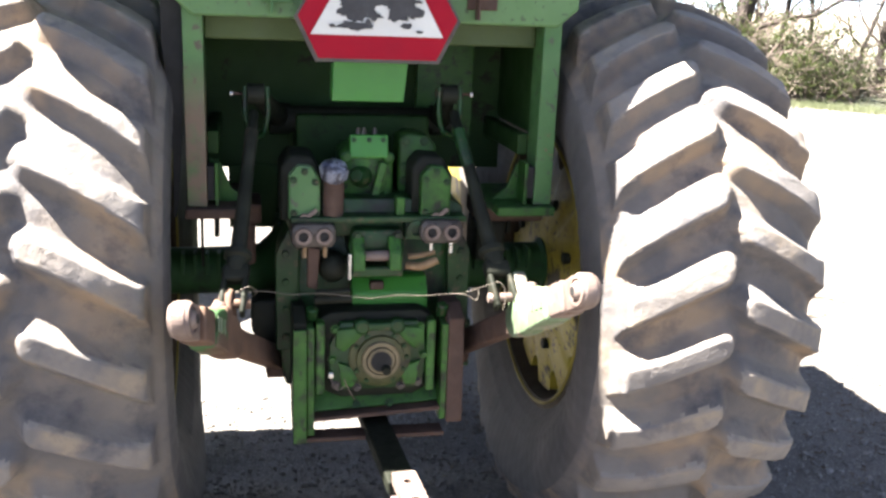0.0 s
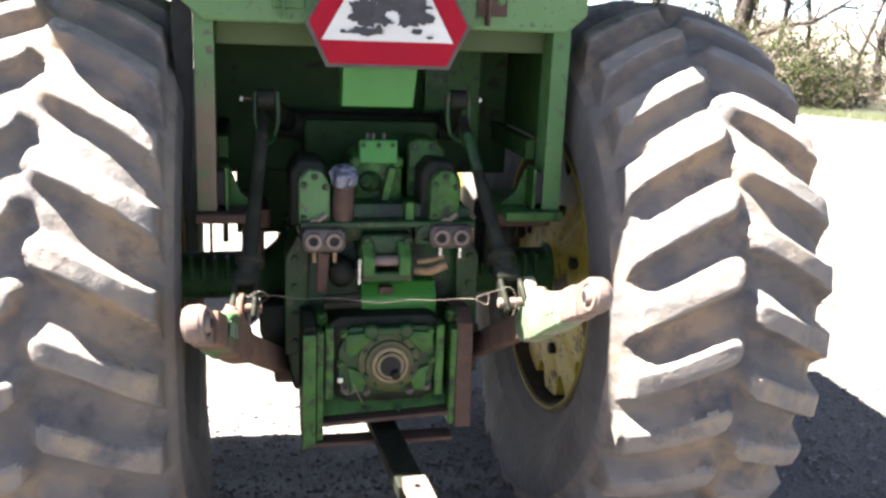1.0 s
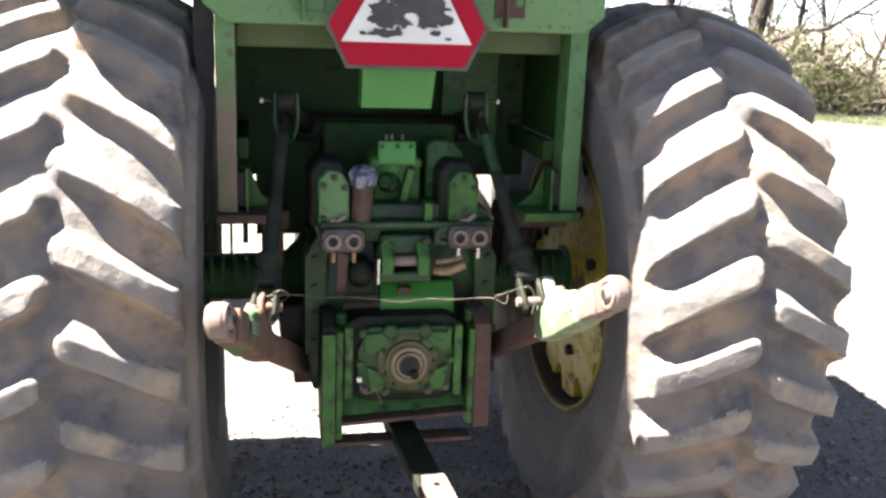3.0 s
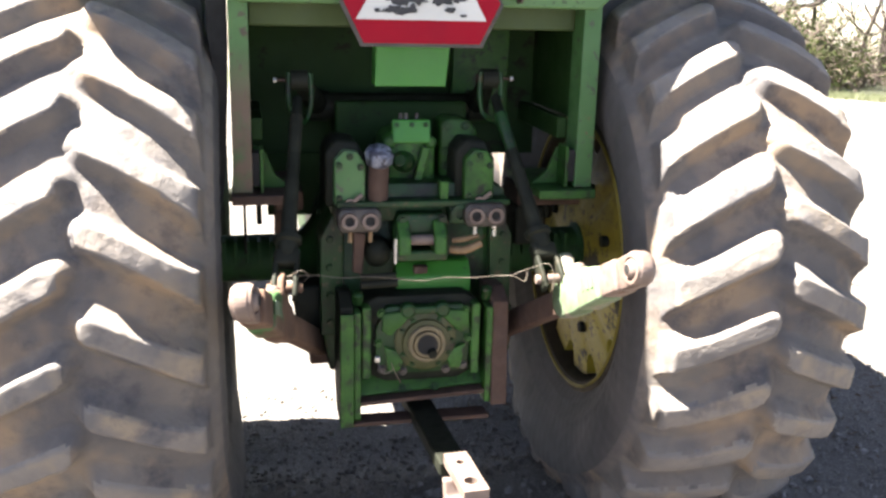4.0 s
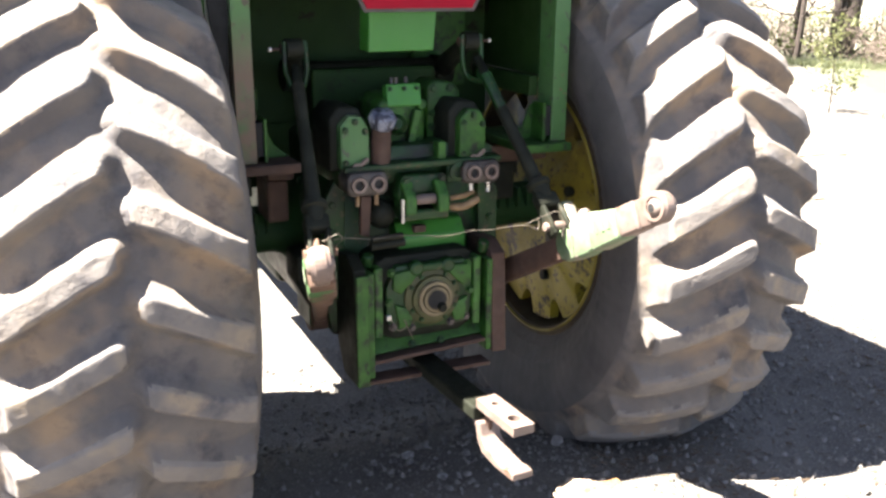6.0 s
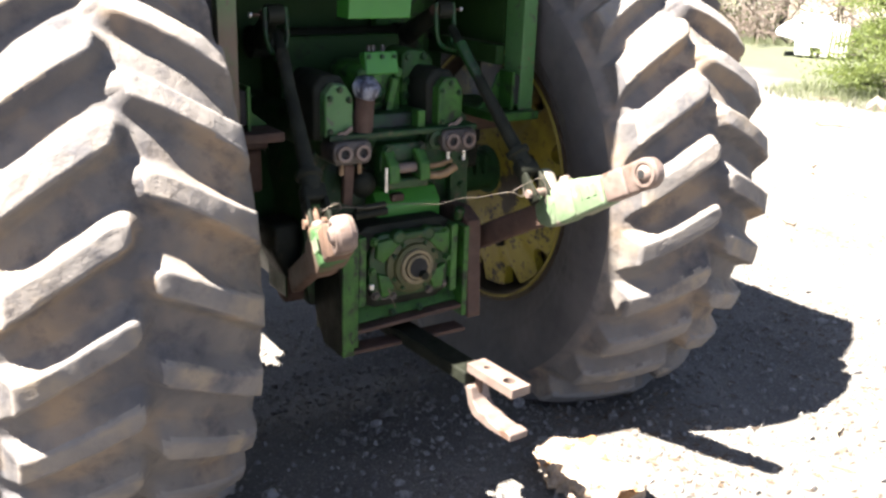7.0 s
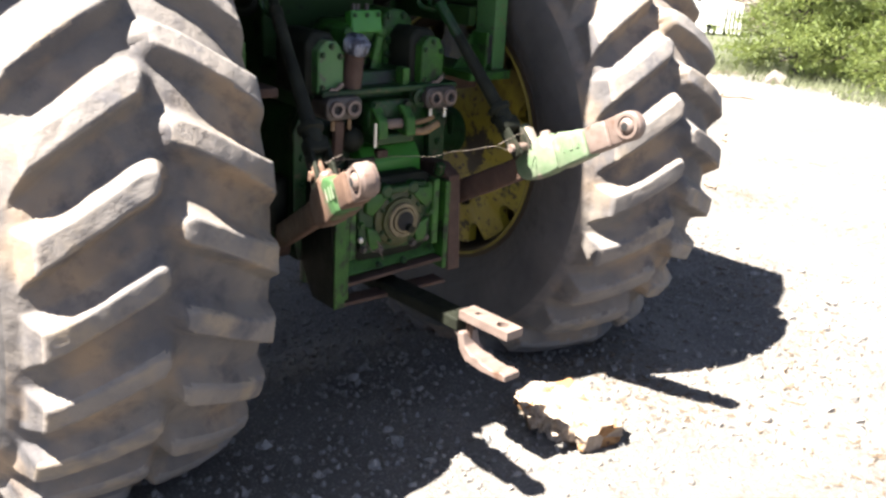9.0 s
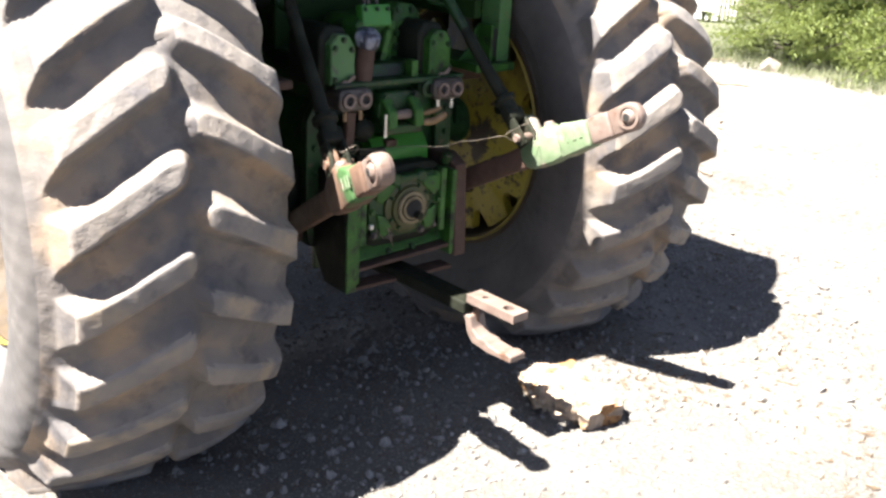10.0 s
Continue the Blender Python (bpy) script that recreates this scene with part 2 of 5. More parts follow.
def lathe(profile, at, way, n=32):
    """A turned body: profile of (along, radius) from the point at, along way."""
    way = Vector(way).normalized()
    m = Matrix.Translation(at) @ way.to_track_quat("Z", "Y").to_matrix().to_4x4()
    bm = bmesh.new()
    rings = []
    for h, r in profile:
        if r < 1e-5:
            rings.append([bm.verts.new(m @ Vector((0, 0, h)))])
        else:
            rings.append([bm.verts.new(m @ Vector((r * math.cos(2 * math.pi * i / n), r * math.sin(2 * math.pi * i / n), h))) for i in range(n)])
    for a, b in zip(rings, rings[1:]):
        for i in range(n):
            q = [a[i % len(a)], a[(i + 1) % len(a)], b[(i + 1) % len(b)], b[i % len(b)]]
            q = list(dict.fromkeys(q))
            if len(q) > 2:
                bm.faces.new(q)
    closed = profile[0] == profile[-1]
    for r, k in ((rings[0], 1), (rings[-1], -1)):
        if len(r) > 2 and not closed:
            bm.faces.new(r[::k])
    return bm


def rod(a, b, r0, r1=None, n=20, bevel=0.1):
    a, b = Vector(a), Vector(b)
    r1 = r0 if r1 is None else r1
    L = (b - a).length
    e = min(r0, r1) * bevel
    return lathe([(0, r0 - e), (e, r0), (L - e, r1), (L, r1 - e)], a, b - a, n)


def tube(points, r, n=10, closed=False, taper=None):
    """A round tube through points."""
    pts = [Vector(p) for p in points]
    bm = bmesh.new()
    rings = []
    up = Vector((0.13, 0.31, 0.94))
    for i, p in enumerate(pts):
        d = (pts[min(i + 1, len(pts) - 1)] - pts[max(i - 1, 0)]).normalized()
        s = d.cross(up).normalized()
        u = s.cross(d)
        rad = r if taper is None else r + (taper - r) * i / (len(pts) - 1)
        rings.append([bm.verts.new(p + rad * (math.cos(2 * math.pi * k / n) * s + math.sin(2 * math.pi * k / n) * u)) for k in range(n)])
    for a, b in zip(rings, rings[1:]):
        for k in range(n):
            bm.faces.new((a[k], a[(k + 1) % n], b[(k + 1) % n], b[k]))
    bm.faces.new(rings[0][::-1])
    bm.faces.new(rings[-1])
    return bm


def curve_points(keys, n=24):
    """Catmull-Rom through keys."""
    k = [Vector(p) for p in keys]
    k = [2 * k[0] - k[1]] + k + [2 * k[-1] - k[-2]]
    out = []
    for i in range(1, len(k) - 2):
        for j in range(n):
            t = j / n
            a, b, c, d = k[i - 1:i + 3]
            out.append(0.5 * ((2 * b) + (c - a) * t + (2 * a - 5 * b + 4 * c - d) * t * t + (3 * b - a - 3 * c + d) * t ** 3))
    out.append(k[-2])
    return out


def bolt(at, way=(0, -1, 0), r=0.009, h=0.008):
    way = Vector(way).normalized()
    return join(lathe([(0, r * 1.35), (0.002, r * 1.35), (0.002, r * 1.3)], at, way, 14),
                lathe([(0.0021, r), (h * 0.85, r), (h, r * 0.8)], at, way, 6))


# ---- the tractor, seen from behind ----
tractor = thing("tractor", "large weathered green farm tractor with yellow rims parked on dirt", "tractor")
AXLE_Y, AXLE_Z, TYRE_X = 0.50, 0.737, 0.84


def tyre_mesh(side, inner_phase, outer_phase, lugs, lean):
    """A bias-ply tractor tyre with bar lugs on both halves, as one skin. side: -1 the left wheel, 1 the right one. lean: degrees that a bar falls from nose to shoulder."""
    # cross-section: (offset from the wheel's middle outwards, radius)
    keys = [(-0.235, 0.452), (-0.264, 0.50), (-0.298, 0.58), (-0.309, 0.66), (-0.298, 0.73), (-0.272, 0.782), (-0.236, 0.806), (-0.17, 0.832),
            (-0.08, 0.851), (0, 0.857), (0.08, 0.851), (0.17, 0.832), (0.236, 0.806), (0.272, 0.782), (0.298, 0.73), (0.309, 0.66), (0.298, 0.58), (0.264, 0.50), (0.235, 0.452)]
    prof = np.array([(p.x, p.y) for p in curve_points([(a * (0.945 if b > 0.75 else 1.0) * ((0.95 if side > 0 else 1.08) if a > 0 and b > 0.55 else 1.0), 0.452 + (b - 0.452) * 0.942, 0) for a, b in keys], 9)])
    tang = np.gradient(prof, axis=0)
    tang /= np.linalg.norm(tang, axis=1)[:, None]
    norm = np.c_[-tang[:, 1], tang[:, 0]]
    # arc length from the middle, signed
    seg = np.r_[0, np.cumsum(np.linalg.norm(np.diff(prof, axis=0), axis=1))]
    s = seg - seg[len(seg) // 2]
    per = 30
    n = lugs * per
    th = np.arange(n) * 2 * np.pi / n
    S, T = np.meshgrid(s, th, indexing="ij")
    A = np.abs(S)
    pitch = 2 * np.pi / lugs
    END = 0.303
    # the bar lies level at its nose, then falls evenly to the shoulder
    sweep = math.radians(lean) * (np.sqrt(np.clip(A / END, 0, 1) ** 2 + 0.02) - 0.1414) / 0.8686
    T = T - sweep          # the mesh rows run along the bars
    height = np.zeros_like(S)
    for sg, phase in ((-1, inner_phase), (1, outer_phase)):
        a = S * sg
        u = np.clip(a / END, 0, 1.2)
        off = (T + np.where(a >= 0, sweep, -sweep) - math.radians(phase) + pitch / 2) % pitch - pitch / 2
        d = off * 0.856
        half = 0.027 + 0.017 * np.clip((u - 0.55) / 0.45, 0, 1) ** 1.6
        draft = np.where(d > 0, 0.046, 0.030)      # a long slope above the bar, a steep one below it
        dist = np.where(a < 0.046, (np.abs(d) ** 2.4 + np.abs(a - 0.046) ** 2.4) ** (1 / 2.4), np.abs(d))
        side_ramp = np.clip((half + draft - dist) / draft, 0, 1) ** 1.7
        end = np.clip((END - a) / 0.060, 0, 1) ** 1.4
        k = np.minimum(side_ramp, end)
        k = np.where(k > 0.86, 1 - 0.5 * (np.clip(1 - k, 0, 0.14) / 0.14) ** 2 * 0.14, k * (0.93 / 0.86))
        k = np.where(k < 0.2, k * k / 0.2 * 0.5 + k * 0.5, k)
        lug_h = 0.048 + 0.004 * np.clip((u - 0.55) / 0.45, 0, 1)
        height = np.maximum(height, k * lug_h)
    # fillets and slight unevenness of worn rubber
    wob = 0.0010 * np.sin(T * 61 + S * 40) * np.sin(T * 23 - S * 70)
    nick = np.clip(np.sin(T * 37 + 5 * np.sin(S * 31)) * np.sin(S * 83 + 4 * np.sin(T * 29)) - 0.74, 0, 1) * 0.008
    height = np.where(height > 0.03, height - nick, height) + wob
    # concentric ribs low on the sidewall
    height += 0.004 * np.exp(-((A - 0.50) / 0.008) ** 2) + 0.003 * np.exp(-((A - 0.56) / 0.006) ** 2)
    P = prof[:, None, :] + norm[:, None, :] * (height + 0.004)[..., None]
    x = TYRE_X * side + P[..., 0] * side
    r = P[..., 1]
    y = AXLE_Y - r * np.cos(T)
    z = AXLE_Z + r * np.sin(T)
    # the carcass settles where it meets the ground
    low = np.clip(0.16 - z, 0, 1) + 0.25 * np.clip(0.42 - z, 0, 1)
    x = x + np.sign(x - TYRE_X * side) * low * 0.18 * np.clip(np.abs(x - TYRE_X * side) / 0.27, 0, 1)
    z = np.where(z < 0.0, z * 0.35, z)
    verts = np.stack([x, y, z], -1).reshape(-1, 3)
    m = len(prof)
    i, j = np.meshgrid(np.arange(m - 1), np.arange(n), indexing="ij")
    j2 = (j + 1) % n
    quads = np.stack([i * n + j, (i + 1) * n + j, (i + 1) * n + j2, i * n + j2], -1).reshape(-1, 4)
    if side > 0:
        quads = quads[:, ::-1]
    me = bpy.data.meshes.new("tyre")
    me.from_pydata(verts.tolist(), [], quads.tolist())
    me.polygons.foreach_set("use_smooth", [True] * len(me.polygons))
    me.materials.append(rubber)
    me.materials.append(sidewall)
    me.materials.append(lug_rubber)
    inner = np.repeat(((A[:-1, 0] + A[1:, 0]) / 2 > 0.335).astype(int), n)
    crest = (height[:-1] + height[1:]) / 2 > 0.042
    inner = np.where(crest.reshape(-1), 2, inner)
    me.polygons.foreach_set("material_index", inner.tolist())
    return me


def rear_wheel(side, inner_phase, outer_phase, lugs, lean):
    c = (TYRE_X * side, AXLE_Y, AXLE_Z)
    w = (side, 0, 0)
    # rim: a dropped-centre barrel with curled flanges
    prof = [(-0.252, 0.462), (-0.246, 0.470), (-0.232, 0.464), (-0.222, 0.445), (-0.19, 0.436), (-0.10, 0.40), (0.10, 0.40), (0.19, 0.436), (0.222, 0.445),
            (0.238, 0.468), (0.245, 0.462), (0.235, 0.436), (0.19, 0.424), (0.10, 0.388), (-0.10, 0.388), (-0.19, 0.424), (-0.246, 0.432), (-0.252, 0.440), (-0.252, 0.462)]
    rim = part("rear_wheel", lathe(prof, c, w, 64), rim_dirt, tractor, "rust-browned yellow wheel rim", 40)
    for d in (-0.2505, 0.2465):
        part("rim_flange", lathe([(d - 0.006, 0.4385), (d - 0.008, 0.443), (d - 0.004, 0.449), (d + 0.004, 0.449), (d + 0.008, 0.443), (d + 0.006, 0.4385), (d - 0.006, 0.4385)], c, w, 64), rim_yellow, rim, "yellow painted rim edge", 50)
    tyre = new("tyre", tyre_mesh(side, inner_phase, outer_phase, lugs, lean))
    tyre.parent = rim
    tagged(tyre, "dusty worn tractor tyre with deep bar lugs")
    # cast centre disc with scalloped lugs reaching for the rim
    bm = bmesh.new()
    n = 192
    rows = []
    for d in (-0.015, 0.02):
        vs = []
        for i in range(n):
            a = 2 * math.pi * i / n
            # round bites between the lugs that meet the rim
            off = (a * 12 / (2 * math.pi) + 0.2) % 1 - 0.5
            s_arc = off * 2 * math.pi / 12 * 0.40
            r = 0.412 - (math.sqrt(max(0.042 ** 2 - s_arc ** 2, 0)) * 1.7 if abs(s_arc) < 0.042 else 0)
            vs.append(bm.verts.new((c[0] + side * (d - 0.195), c[1] + r * math.cos(a), c[2] + r * math.sin(a))))
        inner = [bm.verts.new((c[0] + side * (d - 0.195 - (0.03 if d < 0 else 0)), c[1] + 0.16 * math.cos(2 * math.pi * i / n), c[2] + 0.16 * math.sin(2 * math.pi * i / n))) for i in range(n)]
        rows.append((vs, inner))
    for i in range(n):
        j = (i + 1) % n
        bm.faces.new((rows[0][0][i], rows[0][0][j], rows[0][1][j], rows[0][1][i]))
        bm.faces.new((rows[1][0][j], rows[1][0][i], rows[1][1][i], rows[1][1][j]))
        bm.faces.new((rows[0][0][j], rows[0][0][i], rows[1][0][i], rows[1][0][j]))
    bm.faces.new(rows[0][1])
    bm.faces.new(rows[1][1][::-1])
    part("wheel_dish", lathe([(0.115, 0.392), (0.10, 0.384), (0.05, 0.25), (0.06, 0.15), (0.045, 0.14), (0.03, 0.25), (0.085, 0.388), (0.115, 0.392)], c, w, 48), yellow, rim, "yellow outer wheel dish", 40)
    part("wheel_disc", bm, yellow, rim, "yellow cast wheel centre with dark wear patches", 35)
    hole = [rod((c[0] + side * -0.245, c[1] + 0.25 * math.cos(a), c[2] + 0.25 * math.sin(a)), (c[0] + side * -0.20, c[1] + 0.25 * math.cos(a), c[2] + 0.25 * math.sin(a)), 0.018, n=14)
            for a in [2 * math.pi * (i + 0.5) / 8 for i in range(8)]]
    for h in hole:
        part("wheel_bolt", h, black, rim, "dark bolt head")
    part("hub", lathe([(-0.225, 0.10), (-0.215, 0.125), (-0.02, 0.15), (0.03, 0.15), (0.06, 0.09), (0.16, 0.075), (0.17, 0.06)], c, w, 32), green_oily, rim, "green hub")
    return rim


rear_wheel(-1, 7.4, 1.15, 27, 10.6)
rear_wheel(1, 3.2, 9.3, 29, 9.3)

# axle, differential case and gearbox
for sd in (-1, 1):
    part("axle_housing", lathe([(0.20, 0.19), (0.235, 0.19), (0.245, 0.165), (0.275, 0.115), (0.31, 0.082), (0.34, 0.074), (0.585, 0.071), (0.595, 0.085), (0.62, 0.085), (0.625, 0.065), (0.70, 0.058)],
                               (0, AXLE_Y, AXLE_Z + 0.014), (sd, 0, 0), 40), green_axle, tractor, "dull green axle housing", 35)
    for x in (0.36, 0.395, 0.43, 0.465, 0.50, 0.535):
        part("axle_rib", box((sd * x - 0.005, AXLE_Y - 0.088, AXLE_Z + 0.020), (sd * x + 0.005, AXLE_Y - 0.03, AXLE_Z + 0.088), 0.003), green_axle, tractor)
    for k in range(10):
        a = 2 * math.pi * k / 10
        part("axle_bolt", bolt((sd * 0.245, AXLE_Y - 0.178 * math.cos(a), AXLE_Z + 0.178 * math.sin(a)), (sd, 0, 0), 0.011, 0.012), green_oily, tractor)
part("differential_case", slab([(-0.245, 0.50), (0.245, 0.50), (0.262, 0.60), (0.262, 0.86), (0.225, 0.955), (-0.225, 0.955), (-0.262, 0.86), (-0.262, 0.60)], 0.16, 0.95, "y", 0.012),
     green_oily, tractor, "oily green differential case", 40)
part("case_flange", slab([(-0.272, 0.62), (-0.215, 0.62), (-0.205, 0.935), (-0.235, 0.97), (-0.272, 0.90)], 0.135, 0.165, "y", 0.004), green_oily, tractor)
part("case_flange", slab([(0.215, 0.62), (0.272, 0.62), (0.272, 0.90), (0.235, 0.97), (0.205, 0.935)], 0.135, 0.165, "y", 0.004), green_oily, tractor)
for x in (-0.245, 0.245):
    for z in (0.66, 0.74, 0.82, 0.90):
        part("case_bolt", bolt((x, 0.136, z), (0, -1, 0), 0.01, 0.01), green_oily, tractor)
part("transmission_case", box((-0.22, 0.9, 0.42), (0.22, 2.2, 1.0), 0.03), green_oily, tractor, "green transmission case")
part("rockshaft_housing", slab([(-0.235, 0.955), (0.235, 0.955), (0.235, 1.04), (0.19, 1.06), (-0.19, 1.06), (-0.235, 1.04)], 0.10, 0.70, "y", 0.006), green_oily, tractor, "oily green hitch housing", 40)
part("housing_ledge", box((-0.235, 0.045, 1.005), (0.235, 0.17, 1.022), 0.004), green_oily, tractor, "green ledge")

# PTO housing: a deep cover with webs, a round quill and the bored shaft
pz = 0.644
cover = slab([(-0.165, 0.545), (-0.10, 0.515), (0.10, 0.515), (0.150, 0.545), (0.150, 0.745), (0.115, 0.765), (-0.13, 0.765), (-0.165, 0.745)], 0.03, 0.17, "y", 0.010)
part("pto_cover", cover, black, tractor, "grease-blackened PTO gear cover", 40)
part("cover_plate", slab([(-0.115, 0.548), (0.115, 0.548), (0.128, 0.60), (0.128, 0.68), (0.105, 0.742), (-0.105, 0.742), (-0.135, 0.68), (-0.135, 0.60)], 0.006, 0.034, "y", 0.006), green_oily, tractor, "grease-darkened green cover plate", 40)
quill = [(0.0, 0.084), (0.012, 0.084), (0.016, 0.078), (0.017, 0.066), (0.028, 0.064), (0.030, 0.054)]
part("pto_quill", lathe(quill, (0, 0.008, pz), (0, -1, 0), 48), olive_grease, tractor, "greasy olive bearing quill", 40)
part("seal_ring", lathe([(0.0, 0.052), (0.006, 0.052), (0.009, 0.049), (0.009, 0.041), (0.002, 0.039)], (0, -0.022, pz), (0, -1, 0), 48), brass, tractor, "dull gold seal ring", 40)
part("seal_ring", lathe([(0.0, 0.037), (0.010, 0.037), (0.012, 0.035), (0.012, 0.029)], (0, -0.024, pz), (0, -1, 0), 40), brass, tractor, "dull gold inner ring", 40)
part("shaft_bore", lathe([(0.0, 0.0285), (0.0125, 0.0285), (0.0126, 0.0)], (0, -0.026, pz), (0, -1, 0), 32), shade_black, tractor, "black fill for the shaded shaft bore")
part("pto_shaft", rod((0.012, -0.036, pz - 0.02), (0.012, -0.055, pz - 0.022), 0.012, n=16), black, tractor, "greasy shaft end")
for a in (-150, -118, -62, -30, 30, 62, 118, 150, 90):
    part("quill_bolt", bolt((0.072 * math.sin(radians(a)), -0.008, pz + 0.072 * math.cos(radians(a))), (0, -1, 0), 0.006, 0.008), green_oily, tractor)
for sd in (-1, 1):
    part("web", slab([(sd * 0.118, pz + 0.082), (sd * 0.056, pz + 0.088), (sd * 0.048, pz + 0.068), (sd * 0.066, pz + 0.048), (sd * 0.098, pz + 0.020), (sd * 0.120, pz + 0.034)], -0.010, 0.010, "y", 0.004), green, tractor, "green facet of the cover", 40)
    part("web", slab([(sd * 0.076, pz - 0.026), (sd * 0.112, pz - 0.012), (sd * 0.100, pz - 0.082), (sd * 0.070, pz - 0.082), (sd * 0.060, pz - 0.055)], -0.006, 0.010, "y", 0.004), green_grimy, tractor, "green facet of the cover", 40)
for x, z in ((-0.117, 0.565), (0.108, 0.565), (-0.12, 0.725), (0.112, 0.725), (-0.128, 0.64), (0.121, 0.645), (-0.05, 0.73), (0.045, 0.73), (-0.06, 0.556), (0.06, 0.556)):
    part("cover_bolt", bolt((x, 0.006, z), (0, -1, 0), 0.0095, 0.012), green if abs(x) > 0.1 and z > 0.6 else grey_iron, tractor)
for x in (-0.05, 0.045):
    part("cover_boss", lathe([(0, 0.022), (0.02, 0.02), (0.024, 0.014)], (x, 0.008, 0.733), (0, -1, 0), 20), green_oily, tractor)
part("cover_bar", box((-0.04, -0.012, 0.722), (0.035, 0.008, 0.744), 0.006), green_oily, tractor)
part("bolt_head", box((-0.138, -0.006, 0.588), (-0.124, 0.008, 0.604), 0.003), chrome, tractor, "bright new bolt head")
# side ribs of the cover
for x0, x1 in ((-0.172, -0.148), (0.128, 0.152)):
    part("cover_rib", box((x0, -0.004, 0.54), (x1, 0.05, 0.745), 0.006), green_grimy, tractor, "green rib")
for x in (-0.19, 0.165):
    part("cap_screw", lathe([(0, 0.016), (0.03, 0.016), (0.034, 0.012)], (x + 0.01, 0.04, 0.748), (0, -0.4, 1), 16), green_oily, tractor)

# drawbar support frame
# the left plate's face is black to stand for the shade there
part("support_side", slab([(-0.02, 0.408), (0.10, 0.408), (0.16, 0.50), (0.16, 0.76), (0.06, 0.775), (0.0, 0.745)], -0.232, -0.196, "x", 0.004), black, tractor, "side plate painted black for its shade")
part("support_side", slab([(-0.02, 0.448), (0.30, 0.448), (0.30, 0.76), (0.06, 0.775), (0.0, 0.745)], 0.186, 0.232, "x", 0.004), rust, tractor, "rusty side plate")
part("support_edge", box((-0.233, -0.026, 0.410), (-0.197, -0.019, 0.735), 0.003), green, tractor, "green plate edge with rust")
part("support_edge", box((-0.196, -0.012, 0.425), (-0.176, 0.05, 0.735), 0.004), green, tractor)
part("support_edge", box((0.168, -0.012, 0.455), (0.186, 0.05, 0.735), 0.004), green, tractor)
part("support_bar", box((-0.225, -0.012, 0.405), (0.185, 0.05, 0.417), 0.004), rust, tractor, "rusty lower crossbar")
part("support_bar", moved(box((-0.178, -0.008, -0.006), (0.17, 0.12, 0.006), 0.003), pose(0, 0, 0.478, 0, -3, 0)), rust, tractor, "rusty crossbar")
part("support_plate", moved(slab([(-0.178, -0.035), (0.17, -0.035), (0.17, 0.035), (-0.178, 0.035)], -0.006, 0.006, "y", 0.003), pose(0, 0.05, 0.515, -40, -3, 0)), green, tractor, "sloping green plate")
for x in (-0.06, 0.03):
    part("support_bolt", bolt((x, 0.006, 0.505), (0, -0.8, 0.6), 0.009, 0.01), green_oily, tractor)
part("support_back", box((-0.19, 0.22, 0.40), (0.18, 0.24, 0.56), 0.003), green_oily, tractor)

# drawbar with its forked end
bar_dir = pose(0.004, -0.05, -0.022, 0, 0, 3.4)
part("drawbar", moved(box((-0.037, -0.26, 0.425), (0.037, 0.9, 0.462), 0.005), bar_dir), black, tractor, "black greasy drawbar")


def strap(lo, hi, z0, z1, holes):
    """A bar with round holes right through."""
    bm = bmesh.new()
    w = 0.030
    steps = sorted(holes, reverse=True)
    # plates are cut into cells round each hole
    cuts = [hi] + [(a[0] + b[0]) / 2 for a, b in zip(steps, steps[1:])] + [lo]
    for (hy, hr), y1, y0 in zip(steps, cuts, cuts[1:]):
        n = 24
        ring, rect = [], []
        for i in range(n):
            a = 2 * math.pi * i / n
            c, s = math.cos(a), math.sin(a)
            ring.append((hr * c, hy + hr * s))
            k = min(w / abs(c) if abs(c) > 1e-6 else 9, ((y1 - hy) if s > 0 else (hy - y0)) / abs(s) if abs(s) > 1e-6 else 9)
            rect.append((k * c, hy + k * s))
        layers = []
        for z in (z0, z1):
            layers.append(([bm.verts.new((x, y, z)) for x, y in ring], [bm.verts.new((x, y, z)) for x, y in rect]))
        corners = []
        for i in range(n):
            j = (i + 1) % n
            for L, (r, q) in enumerate(layers):
                f = (r[i], r[j], q[j], q[i])
                bm.faces.new(f if L == 0 else f[::-1])
            bm.faces.new((layers[0][0][i], layers[1][0][i], layers[1][0][j], layers[0][0][j]))
            bm.faces.new((layers[0][1][i], layers[0][1][j], layers[1][1][j], layers[1][1][i]))
        for sx in (-1, 1):
            for yy in (y0, y1):
                # fill the corner that the fan cuts off
                near = sorted(range(n), key=lambda i: (rect[i][0] - sx * w) ** 2 + (rect[i][1] - yy) ** 2)[:2]
                for L, z in enumerate((z0, z1)):
                    v = bm.verts.new((sx * w, yy, z))
                    corners.append(v)
                    bm.faces.new((v, layers[L][1][near[0]], layers[L][1][near[1]]))
                bm.faces.new((corners[-2], corners[-1], layers[1][1][near[0]], layers[0][1][near[0]]))
                bm.faces.new((corners[-2], corners[-1], layers[1][1][near[1]], layers[0][1][near[1]]))
    return bm


part("drawbar_strap", moved(strap(-0.445, -0.258, 0.463, 0.487, [(-0.307, 0.010), (-0.398, 0.017)]), bar_dir), bare, tractor, "worn bare steel clevis strap with two holes")
lower = join(slab([(-0.235, 0.424), (-0.258, 0.408), (-0.268, 0.372), (-0.292, 0.346), (-0.36, 0.338), (-0.448, 0.342), (-0.448, 0.362), (-0.425, 0.366), (-0.405, 0.358), (-0.36, 0.362), (-0.345, 0.372), (-0.315, 0.372), (-0.290, 0.390), (-0.278, 0.424)][::-1], -0.030, 0.030, "x", 0.004))
